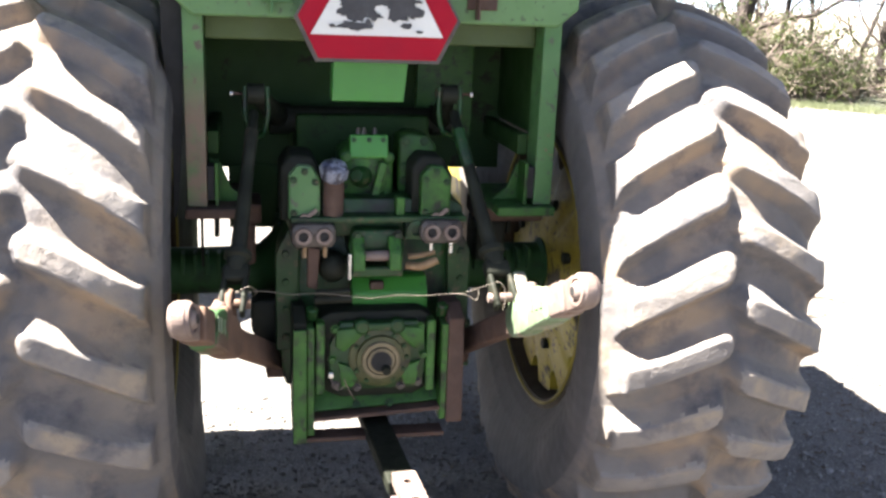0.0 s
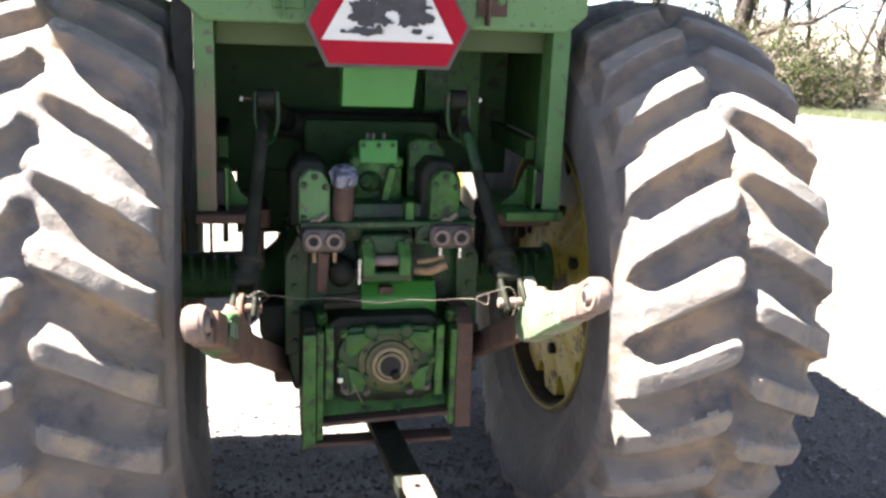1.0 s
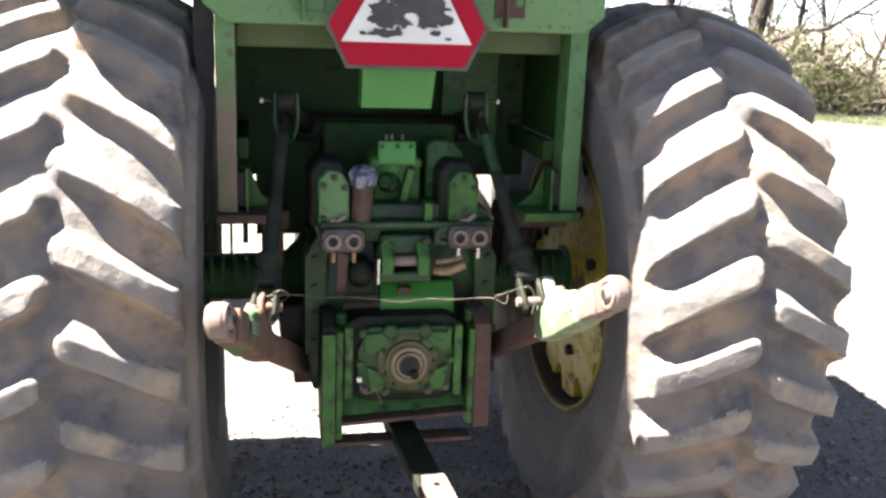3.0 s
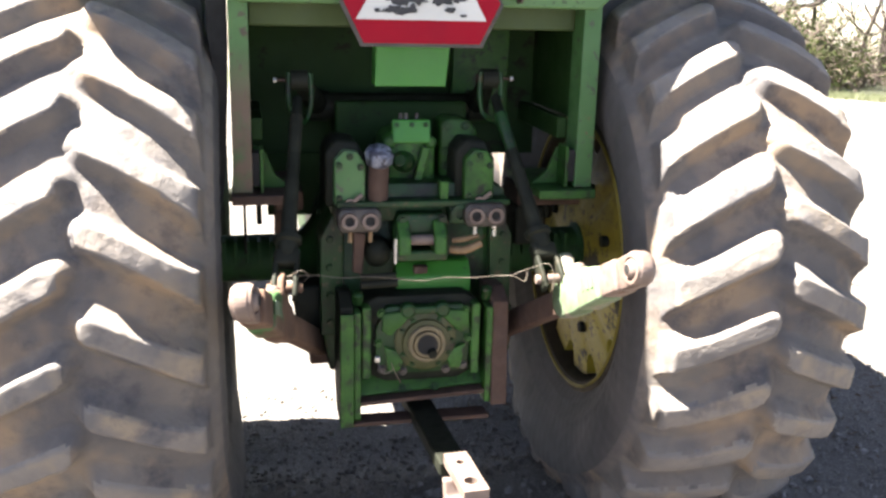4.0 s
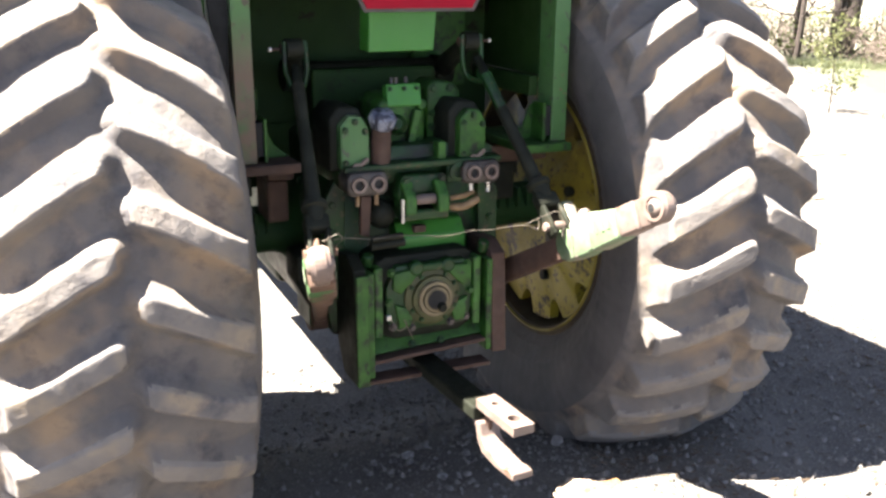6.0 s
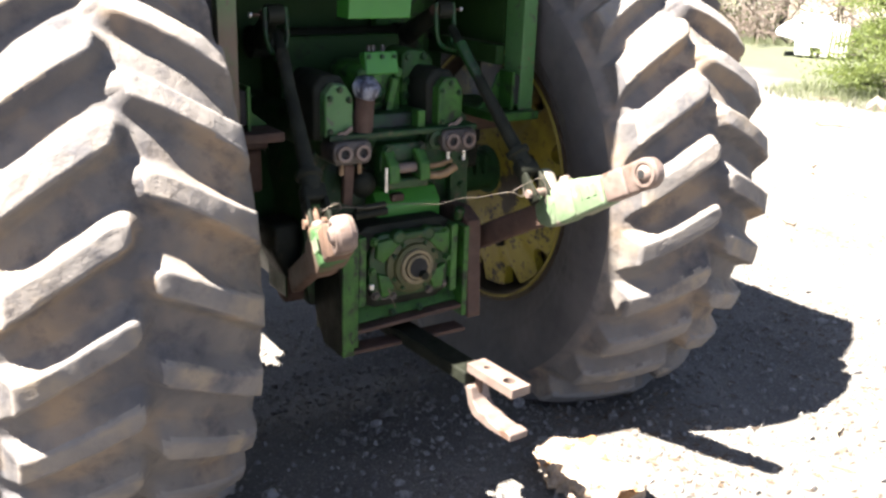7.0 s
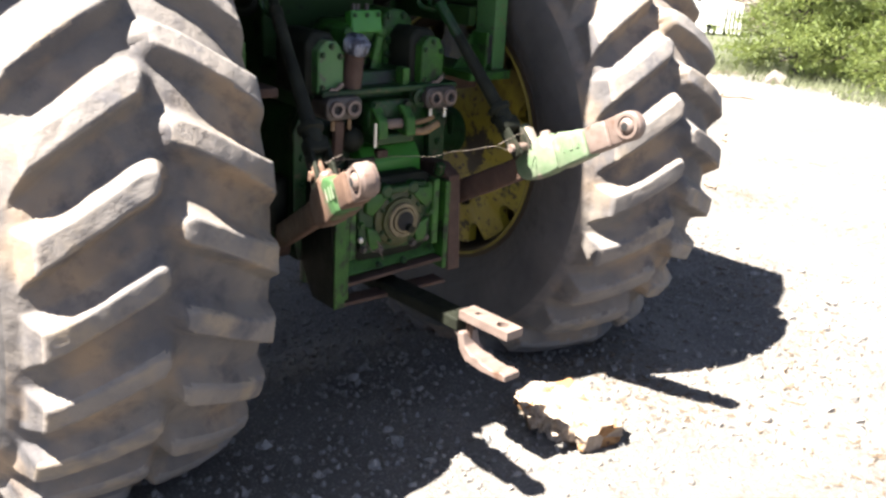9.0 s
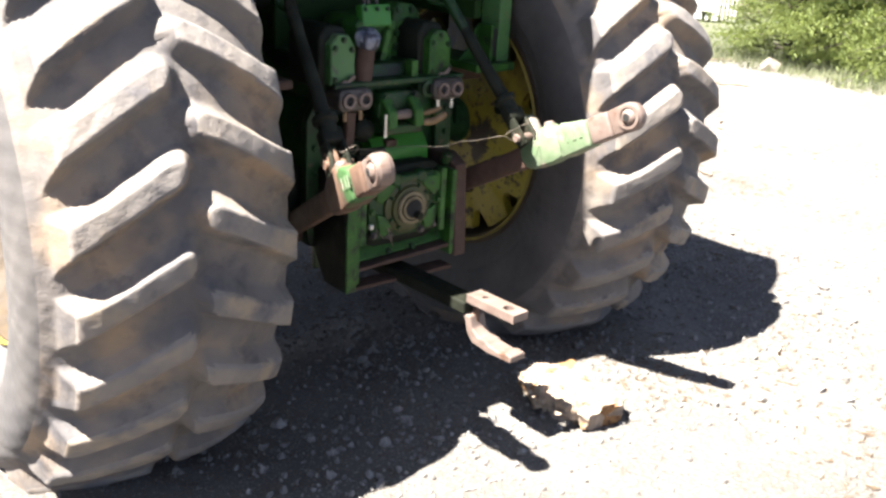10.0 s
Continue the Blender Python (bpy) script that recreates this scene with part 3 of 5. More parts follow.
part("clevis_jaw", moved(lower, bar_dir), bare, tractor, "bare steel lower clevis jaw")
part("clevis_pin", moved(rod((0.0, -0.275, 0.36), (0.0, -0.275, 0.475), 0.011, n=14), bar_dir), rust, tractor, "rusty clevis bolt")

# remote hydraulic couplers
for cx, cz, tilt in ((-0.176, 0.976, 0), (0.164, 0.983, 0)):
    part("coupler_block", slab([(cx - 0.046, cz - 0.032), (cx + 0.046, cz - 0.032), (cx + 0.058, cz - 0.018), (cx + 0.058, cz + 0.018), (cx + 0.046, cz + 0.032),
                                (cx - 0.046, cz + 0.032), (cx - 0.058, cz + 0.018), (cx - 0.058, cz - 0.018)], 0.026, 0.13, "y", 0.006), grey_iron, tractor, "grey iron coupler block", 50)
    for dx in (-0.027, 0.027):
        part("coupler", lathe([(0.0, 0.023), (0.010, 0.023), (0.013, 0.021), (0.013, 0.0135), (0.004, 0.0125), (0.003, 0.0)], (cx + dx, 0.028, cz), (0, -1, 0), 32), bare, tractor, "worn steel coupler mouth", 40)
        part("coupler_bore", lathe([(0.0, 0.0115), (0.003, 0.0115), (0.0035, 0.0)], (cx + dx, 0.0245, cz), (0, -1, 0), 24), shade_black, tractor, "black fill for the shaded coupler bore")
        part("drain_tube", rod((cx + dx + 0.004, 0.05, cz - 0.03), (cx + dx + 0.004, 0.05, cz - 0.064), 0.006, n=12), chrome if cx > 0 else tan_pipe, tractor, "small drain tube")
    # valve body behind and its green pentagon cover, leaning forward
    tip = 1.165 if cx < 0 else 1.17
    c0 = cx - 0.022 if cx < 0 else cx - 0.012
    part("valve_body", slab([(c0 - 0.062, 1.0), (c0 + 0.050, 1.0), (c0 + 0.050, 1.125), (c0 + 0.022, 1.172), (c0 - 0.035, 1.178), (c0 - 0.062, 1.145)], 0.095, 0.26, "y", 0.010), black, tractor, "greasy black valve body", 45)
    cover = slab([(c0 - 0.041, 1.012), (c0 + 0.041, 1.012), (c0 + 0.041, 1.118), (c0 + 0.020, 1.152), (c0 - 0.016, 1.156), (c0 - 0.041, 1.128)], 0.062, 0.10, "y", 0.006)
    part("valve_cover", cover, green_faded if cx < 0 else green, tractor, "chipped green valve cover")
    for dx, z in ((-0.028, 1.118), (0.028, 1.112), (-0.028, 1.03), (0.028, 1.03), (0.0, 1.14)):
        part("valve_bolt", bolt((c0 + dx, 0.062, z), (0, -1, 0), 0.007, 0.008), green_oily, tractor)
    part("release_lever", join(moved(box((-0.006, -0.003, 0.008), (0.006, 0.003, 0.038), 0.003), pose(c0 + 0.002, 0.05, 1.018, 0, 52, 0)),
                               lathe([(0, 0.006), (0, 0.012), (0.007, 0.012), (0.007, 0.006), (0, 0.006)], (c0 - 0.001, 0.056, 1.018), (0, -1, 0), 18)), bare, tractor, "small bright release lever")

# centre control valve with its top tab, between the couplers
part("control_valve", slab([(-0.092, 1.05), (-0.075, 1.022), (-0.02, 1.012), (0.025, 1.018), (0.05, 1.04), (0.05, 1.165), (0.03, 1.185), (-0.07, 1.185), (-0.092, 1.165)], 0.17, 0.34, "y", 0.008), green_grimy, tractor, "green control valve housing", 45)
part("valve_tab", moved(box((-0.052, -0.006, -0.032), (0.052, 0.03, 0.032), 0.005), pose(-0.018, 0.165, 1.190, -12, 0, 0)), green_fresh, tractor, "bright green tab")
for x in (-0.06, -0.018, 0.02):
    part("tab_bolt", bolt((x, 0.158, 1.209), (0, -1, 0.1), 0.005, 0.006), green_oily, tractor)
for x, z in ((-0.078, 1.160), (0.036, 1.160), (-0.066, 1.045), (0.03, 1.047), (-0.02, 1.036)):
    part("valve_bolt", lathe([(0, 0.017), (0.012, 0.016), (0.016, 0.010)], (x, 0.172, z), (0, -1, 0), 18), green, tractor)
part("valve_spool", lathe([(0, 0.03), (0.03, 0.028), (0.05, 0.018), (0.06, 0.016)], (-0.035, 0.172, 1.105), (-0.4, -1, 0.25), 20), green_oily, tractor)
part("valve_rib", moved(box((-0.011, -0.02, -0.05), (0.011, 0.01, 0.05), 0.004), pose(0.010, 0.165, 1.10, 0, 14, 0)), green_grimy, tractor)
for x in (-0.045, -0.03, 0.0):
    part("valve_nipple", rod((x, 0.19, 1.205), (x, 0.19, 1.237), 0.008, 0.005, 10), grey_iron, tractor)
part("side_valve", slab([(0.07, 1.05), (0.175, 1.05), (0.175, 1.19), (0.150, 1.215), (0.095, 1.222), (0.07, 1.205)], 0.20, 0.32, "y", 0.008), green, tractor, "green side valve", 45)
for x, z in ((0.088, 1.2), (0.14, 1.2), (0.086, 1.13), (0.086, 1.09)):
    part("valve_bolt", bolt((x, 0.2, z), (0, -1, 0), 0.010, 0.010), green_oily, tractor)
part("valve_bracket", box((-0.11, 0.12, 1.022), (0.075, 0.22, 1.046), 0.006), green_oily, tractor)
part("valve_bracket", box((0.045, 0.06, 1.02), (0.068, 0.10, 1.07), 0.004), green, tractor)

# filler pipe with a wrapped cap
part("filler_pipe", rod((-0.122, 0.075, 1.02), (-0.122, 0.06, 1.15), 0.027, n=24), rust, tractor, "brown filler pipe", 40)
bm = lathe([(0, 0.029), (0.006, 0.034), (0.03, 0.036), (0.044, 0.032), (0.053, 0.019), (0.056, 0.0)], (-0.122, 0.062, 1.118), (0, -0.25, 1), 28)
for v in bm.verts:
    v.co += 0.006 * noise.noise_vector(v.co * 45)
part("filler_cap", bm, cap_blue, tractor, "crumpled blue and white cap cover", 60)

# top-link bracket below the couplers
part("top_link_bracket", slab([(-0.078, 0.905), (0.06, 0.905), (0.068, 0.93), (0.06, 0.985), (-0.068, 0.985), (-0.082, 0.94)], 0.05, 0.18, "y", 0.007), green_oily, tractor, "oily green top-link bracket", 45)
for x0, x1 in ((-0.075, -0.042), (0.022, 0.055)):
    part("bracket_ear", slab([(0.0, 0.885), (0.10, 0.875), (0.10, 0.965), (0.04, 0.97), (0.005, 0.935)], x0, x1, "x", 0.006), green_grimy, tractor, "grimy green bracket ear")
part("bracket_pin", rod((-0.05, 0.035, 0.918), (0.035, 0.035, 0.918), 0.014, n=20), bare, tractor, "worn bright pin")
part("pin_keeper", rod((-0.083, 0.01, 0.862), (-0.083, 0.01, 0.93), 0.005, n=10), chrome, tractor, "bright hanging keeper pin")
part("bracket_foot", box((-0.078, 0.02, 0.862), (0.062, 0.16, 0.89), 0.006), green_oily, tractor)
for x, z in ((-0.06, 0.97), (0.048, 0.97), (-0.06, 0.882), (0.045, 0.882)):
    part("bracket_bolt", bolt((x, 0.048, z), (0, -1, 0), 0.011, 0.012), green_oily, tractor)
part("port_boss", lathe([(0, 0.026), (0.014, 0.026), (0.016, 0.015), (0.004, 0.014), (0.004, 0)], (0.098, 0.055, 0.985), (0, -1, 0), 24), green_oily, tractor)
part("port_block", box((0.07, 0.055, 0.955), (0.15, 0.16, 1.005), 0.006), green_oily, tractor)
part("brass_line", join(tube(curve_points([(0.075, 0.05, 0.885), (0.11, 0.03, 0.888), (0.155, 0.03, 0.905)], 8), 0.011, 12), tube(curve_points([(0.08, 0.055, 0.908), (0.12, 0.045, 0.915), (0.15, 0.05, 0.922)], 8), 0.008, 10)), tan_pipe, tractor, "tan worn hydraulic line", 60)
part("hydraulic_filter", lathe([(0, 0.0), (0.004, 0.02), (0.02, 0.036), (0.06, 0.038), (0.09, 0.03)], (-0.125, 0.04, 0.872), (0.05, 1, 0.1), 28), black, tractor, "black rounded canister", 50)
part("filter_bracket", slab([(-0.192, 0.83), (-0.165, 0.82), (-0.158, 0.935), (-0.19, 0.94)], 0.05, 0.07, "y", 0.004), rust, tractor)
part("hose_end", join(rod((-0.175, 0.02, 0.803), (-0.075, 0.02, 0.806), 0.012, n=14), rod((-0.172, 0.018, 0.823), (-0.08, 0.018, 0.826), 0.009, n=14)), black, tractor, "pair of grey hose ends")

part("loose_wire", tube(curve_points([(-0.135, -0.03, 0.60), (-0.12, -0.05, 0.575), (-0.095, -0.045, 0.585), (-0.10, -0.04, 0.60), (-0.085, -0.035, 0.565), (-0.07, -0.03, 0.535)], 6), 0.0014, 6), bare, tractor, "short loop of loose wire")
# rolled green cover above the PTO
prof = [(0.088, 0.735), (0.088, 0.792), (0.092, 0.800), (0.118, 0.832), (0.128, 0.836), (0.2, 0.838), (0.2, 0.735)]
part("shaft_cover", slab([(float(a), float(b)) for a, b in prof], -0.066, 0.143, "x", 0.003), green_fresh, tractor, "bright green rolled cover", 35)
part("cover_clip", box((-0.018, 0.086, 0.806), (0.02, 0.112, 0.828), 0.004), rust, tractor)

# cab and fuel tank above, carried on two channel posts
for sd, label in ((-1, "faded green post with rusty stain"), (1, "chipped green post")):
    x = 0.497 * sd
    z0 = 1.033
    q = [(0, 0.13), (0.05, 0.13), (0.05, 0.22), (0.041, 0.22), (0.041, 0.142), (0.009, 0.142), (0.009, 0.25), (0, 0.25)]
    part("post", slab([(x - a * sd, b) for a, b in q], z0, 1.555, "z", 0.002), post_paint if sd < 0 else green_faded, tractor, label)
    part("post_slot", box((min(x - 0.0505 * sd, x - 0.070 * sd), 0.135, 1.05), (max(x - 0.0505 * sd, x - 0.070 * sd), 0.19, 1.14), 0.002), shade_black, tractor, "black block for the shaded slot beside the post foot")
    part("slot_cheek", box((min(x - 0.0705 * sd, x - 0.080 * sd), 0.13, 1.034), (max(x - 0.0705 * sd, x - 0.080 * sd), 0.20, 1.15), 0.002), green, tractor)
    part("post_foot", box((min(x + 0.005 * sd, x - 0.16 * sd), 0.10, 1.006), (max(x + 0.005 * sd, x - 0.16 * sd), 0.45, 1.032), 0.004), green if sd > 0 else rust, tractor, "post foot plate")
    part("gusset", slab([(x - 0.055 * sd, 1.033), (x - 0.155 * sd, 1.033), (x - 0.11 * sd, 1.07), (x - 0.085 * sd, 1.135), (x - 0.055 * sd, 1.15)], 0.20, 0.212, "y", 0.002), green, tractor, "green corner gusset")
    part("side_rail", box((min(x - 0.05 * sd, x - 0.08 * sd), 0.22, 1.16), (max(x - 0.05 * sd, x - 0.08 * sd), 0.9, 1.22), 0.004), green_shaded, tractor)
part("cross_beam", box((-0.447, 0.20, 1.463), (0.447, 0.30, 1.535), 0.005), shaded_beam, tractor, "green cross beam")
part("back_panel", box((-0.47, 0.62, 1.05), (0.47, 0.632, 1.6), 0.002), green_shaded, tractor, "dark green back panel")
part("side_panel", box((-0.472, 0.25, 1.05), (-0.46, 0.62, 1.6), 0.002), green_shaded, tractor)
part("side_panel", box((0.46, 0.25, 1.22), (0.472, 0.62, 1.6), 0.002), green_shaded, tractor)
# added panel that closes a bright see-through gap with a shaded tone
part("lower_panel", box((-0.40, 0.60, 0.86), (-0.20, 0.612, 1.06), 0.002), green_shaded, tractor, "dark green panel added to close a bright gap")
for x0, x1, px0, px1, bx, finish in ((-0.385, -0.305, -0.385, -0.322, -0.43, rust), (0.33, 0.53, 0.33, 0.42, 0.435, black)):
    part("post_mount", box((x0, 0.29, 0.945), (x1, 0.46, 1.002), 0.008), rust, tractor, "rusty mounting block")
    part("mount_post", box((px0, 0.30, 0.82), (px1, 0.44, 0.944), 0.010), finish, tractor, "dark post under the mounting block")
    part("mount_bolt", rod((bx, 0.33, 0.90), (bx, 0.33, 1.02), 0.008, n=10), black, tractor, "long dark bolt")
part("access_panel", box((0.18, 0.56, 1.16), (0.36, 0.60, 1.5), 0.003), green, tractor, "green access panel")
tank = slab([(-0.47, 1.523), (0.475, 1.523), (0.53, 1.570), (0.53, 2.05), (-0.525, 2.05), (-0.525, 1.570)], 0.10, 0.55, "y", 0.006)
part("fuel_tank", tank, tank_paint, tractor, "faded green tank panel")
for x in (-0.262, 0.262):
    part("tank_bracket", join(box((x - 0.018, 0.055, 1.535), (x - 0.012, 0.098, 2.0), 0.002), box((x - 0.04, 0.088, 1.56), (x + 0.04, 0.099, 2.0), 0.003)), green_faded if x < 0 else rust, tractor, "rusty tank bracket")
    for z in (1.6, 1.7, 1.8):
        part("tank_bolt", bolt((x + 0.022, 0.087, z), (0, -1, 0), 0.009, 0.009), green_faded, tractor)
part("tool_flap", slab([(-0.119, 1.311), (0.074, 1.311), (0.098, 1.56), (-0.113, 1.56)], 0.166, 0.24, "y", 0.003), green_fresh, tractor, "bright green box")
# unseen platform, cab and fenders, outlined to shade the tyres and ground
part("cab", slab([(-0.55, -0.02), (-0.2, -0.085), (0.06, -0.085), (0.46, 0.07), (0.62, 0.43), (0.62, 1.9), (-0.62, 1.9), (-0.62, 0.45)], 1.88, 2.05, "z", 0.02), green_faded, tractor, "unseen green cab platform shaped to cast shade")
part("cab_body", box((-0.56, 0.62, 2.05), (0.56, 1.8, 2.70), 0.03), green_faded, tractor, "unseen green cab body")
part("fender", slab([(0.50, 0.0), (0.60, -0.012), (0.74, -0.01), (0.90, 0.06), (1.10, 0.20), (1.10, 1.45), (0.50, 1.45)], 1.955, 2.0, "z", 0.01), green_faded, tractor, "unseen flat-topped green fender shaped to cast shade")
part("fender", slab([(-0.50, -0.13), (-0.85, -0.11), (-0.97, 0.03), (-1.02, 0.3), (-1.02, 1.45), (-0.50, 1.45)], 1.77, 1.81, "z", 0.01), green_faded, tractor, "unseen flat-topped green fender shaped to cast shade")
# black plate painted as shade between the left wheel and its post
part("fender_skirt", slab([(-0.55, 1.86), (-0.4985, 1.86), (-0.4985, 1.42), (-0.504, 1.28), (-0.510, 1.17), (-0.518, 1.06), (-0.527, 1.0), (-0.534, 1.0), (-0.530, 1.28), (-0.55, 1.45)], 0.15, 0.16, "y", 0.001), shade_black, tractor, "black plate for the shaded inner edge of the fender")
part("brake_rod", rod((-0.470, 0.30, 0.82), (-0.470, 0.30, 1.03), 0.0045, n=8), black, tractor, "thin dark rod")
# slow-moving-vehicle emblem
ex, ez = -0.0145, 1.431
outer = [(ex - 0.150, ez), (ex + 0.150, ez), (ex + 0.201, ez + 0.102), (ex + 0.052, ez + 0.358), (ex - 0.052, ez + 0.358), (ex - 0.201, ez + 0.102)]
emblem = part("emblem", slab([(x * 1.0 + (x - ex) * 0.05, z + (z - ez - 0.17) * 0.055) for x, z in outer], 0.048, 0.051, "y", 0.001), grey_iron, tractor, "red and white emblem with flaked paint")
part("red_border", slab(outer, 0.0455, 0.0478, "y", 0), red, emblem, "red reflective border")
tri = [(ex - 0.170, ez + 0.058), (ex + 0.165, ez + 0.058), (ex + 0.012, ez + 0.335), (ex - 0.012, ez + 0.335)]
part("white_field", slab(tri, 0.0428, 0.0452, "y", 0), white, emblem, "white field")
rng = random.Random(4)


def flake(cx, cz, rx, rz, n=56, wild=0.55):
    """A torn patch: a soft uneven outline with a fine ragged edge."""
    seed = rng.random() * 50
    pts = []
    for i in range(n):
        a = 2 * math.pi * i / n
        c, d = math.cos(a), math.sin(a)
        k = 1 + wild * noise.noise((c * 1.6, d * 1.6, seed)) + 0.3 * noise.noise((c * 5, d * 5, seed + 9)) + 0.06 * (rng.random() * 2 - 1)
        pts.append((cx + rx * k * c, cz + rz * k * d))
    return slab(pts, 0.0415, 0.0425, "y", 0)


for k, (dx, dz, rx, rz) in enumerate(((-0.060, 0.128, 0.046, 0.030), (-0.01, 0.160, 0.04, 0.03), (0.055, 0.135, 0.044, 0.030), (0.090, 0.118, 0.022, 0.014), (-0.060, 0.082, 0.046, 0.009), (0.07, 0.084, 0.014, 0.007),
                                      (0.02, 0.19, 0.04, 0.022), (-0.06, 0.18, 0.025, 0.025), (0.03, 0.16, 0.03, 0.012), (0.0, 0.24, 0.03, 0.02), (-0.01, 0.105, 0.02, 0.008), (0.06, 0.16, 0.03, 0.02))):
    ob = part("flaked_patch", flake(ex + dx, ez + dz, rx, rz), flaked, emblem, "dark patch where paint flaked off")
    ob.location.y = -0.0004 * k
for k in range(22):
    u, w = rng.random(), rng.uniform(0.07, 0.24)
    reach = 0.145 * (1 - (w - 0.058) / 0.28)
    ob = part("flaked_patch", flake(ex + (2 * u - 1) * reach, ez + w, rng.uniform(0.003, 0.012), rng.uniform(0.002, 0.006), 12), flaked, emblem, "dark patch where paint flaked off")
    ob.location.y = -0.005 - 0.0001 * k
part("emblem_stalk", box((ex - 0.02, 0.052, 1.47), (ex + 0.02, 0.098, 1.8), 0.002), grey_iron, tractor)

# three-point hitch, raised
HITCH = {-1: dict(ball=(-0.474, -0.51, 0.945), pivot=(-0.262, 0.24, 0.555), clevis=(-0.382, -0.20, 0.872), pin=(-0.317, 0.21, 1.322)),
         1: dict(ball=(0.368, -0.52, 0.988), pivot=(0.262, 0.24, 0.575), clevis=(0.282, -0.20, 0.870), pin=(0.207, 0.21, 1.330))}
for sd, h in HITCH.items():
    ball, pivot, clevis, pin = (Vector(h[k]) for k in ("ball", "pivot", "clevis", "pin"))
    d = (ball - pivot).normalized()
    L = (ball - pivot).length
    side = Vector((1, 0, 0)) - d * d.x
    side.normalize()
    up = d.cross(side)
    if up.z < 0:
        up = -up
    frame_m = Matrix.Translation(pivot) @ Matrix((side, d, up)).transposed().to_4x4()
    c = (clevis - pivot).dot(d)          # where the lift link holds the arm
    arm = slab([(-0.03, -0.028), (0.03, -0.036), (c * 0.8, -0.036), (c, -0.040), (c, 0.036), (c * 0.8, 0.030), (0.03, 0.034), (-0.03, 0.028)], -0.019, 0.019, "x", 0.008)
    link = part("lower_link", moved(arm, frame_m), rust_brown if sd < 0 else rust, tractor, "rusty lower hitch link" if sd < 0 else "dark rusty lower hitch link", 45)
    knuckle = slab([(c - 0.020, -0.050), (c - 0.048, -0.036), (c - 0.058, -0.008), (c - 0.052, 0.024), (c - 0.030, 0.044), (c + 0.024, 0.050),
                    (c + 0.044, 0.062), (c + 0.078, 0.066), (c + 0.092, 0.046), (c + 0.115, 0.040), (c + 0.115, -0.042), (c + 0.06, -0.052)], -0.026, 0.026, "x", 0.010)
    knuckle = join(knuckle, slab([(c - 0.050, 0.030), (c - 0.034, 0.070), (c - 0.018, 0.112), (c + 0.002, 0.118), (c + 0.018, 0.098), (c + 0.024, 0.062), (c + 0.024, 0.030)], -0.0165, 0.0165, "x", 0.007))
    part("link_knuckle", moved(knuckle, frame_m), link_paint if sd > 0 else rust_brown, link, "chipped pale green cast knuckle" if sd > 0 else "rusty cast knuckle", 45)
    part("knuckle_button", moved(lathe([(0.0, 0.017), (0.008, 0.016), (0.012, 0.011), (0.013, 0.0)], (0, c + 0.064, 0.062), (0, 0, 1), 18), frame_m), bare, link, "worn round button", 50)
    sleeve = slab([(c + 0.100, -0.050), (L * 0.845, -0.042), (L * 0.845, 0.036), (c + 0.16, 0.044), (c + 0.125, 0.052), (c + 0.100, 0.040)], -0.033, 0.033, "x", 0.008)
    sl = part("link_sleeve", moved(sleeve, frame_m), link_paint if sd > 0 else rust_green, link, "scuffed green link sleeve" if sd > 0 else "rusty sleeve with patches of green paint", 45)
    for q in (-1, 1):
        for y, w in ((0.135, 0.004), (0.157, 0.012), (0.180, 0.012)):
            part("raised_mark", moved(box((min(q * 0.0325, q * 0.0355), c + y, -0.010), (max(q * 0.0325, q * 0.0355), c + y + w, 0.022), 0.001), frame_m), link_paint, sl)
    block = slab([(L * 0.848, -0.040), (L - 0.058, -0.038), (L - 0.058, 0.036), (L * 0.848, 0.036)], -0.029, 0.029, "x", 0.007)
    # left end is brown to stand for its shade; the right stays bare
    part("link_end", moved(block, frame_m), bare if sd > 0 else rust_brown, link, "worn bare steel telescoping end", 45)
    # rounded yoke that holds the ball
    ring = [(L - 0.075, -0.036)] + [(L + 0.040 * math.sin(radians(q)), -0.040 * math.cos(radians(q))) for q in range(0, 181, 15)] + [(L - 0.075, 0.036)]
    yoke = slab(ring, -0.017, 0.017, "x", 0.006)
    part("ball_socket", join(moved(yoke, frame_m), lathe([(-0.022, 0.026), (-0.022, 0.034), (-0.016, 0.037), (0.016, 0.037), (0.022, 0.034), (0.022, 0.026), (-0.022, 0.026)], ball, side, 32)), bare, link, "worn steel ball socket", 50)
    part("hitch_ball", lathe([(-0.030, 0.010), (-0.028, 0.016), (-0.018, 0.023), (0.0, 0.0265), (0.018, 0.023), (0.028, 0.016), (0.030, 0.010), (-0.030, 0.010)], ball, side, 28), bare, link, "bored swivel ball", 60)
    part("ball_bore", lathe([(-0.031, 0.0), (-0.0305, 0.0105), (0.0305, 0.0105), (0.031, 0.0)], ball, side, 20), shade_black, link, "black fill for the shaded bore of the ball")
    # lift link: eye and fork on top, tapered rod, sleeve and clevis below
    w = clevis - pin
    n = w.normalized()
    lk = part("lift_link", rod(pin + n * 0.06, pin + w * 0.80, 0.013, 0.021, 20), black, tractor, "black lift link rod", 50)
    part("link_collar", lathe([(0, 0.022), (0.005, 0.034), (0.018, 0.034), (0.024, 0.026), (0.055, 0.025), (0.06, 0.02)], pin + w * 0.77, n, 24), black, lk, "greasy collar", 45)
    sx = Vector((1, 0, 0)).cross(n).normalized()
    fork = Matrix.Translation(clevis) @ Matrix((Vector((1, 0, 0)), sx, n)).transposed().to_4x4()
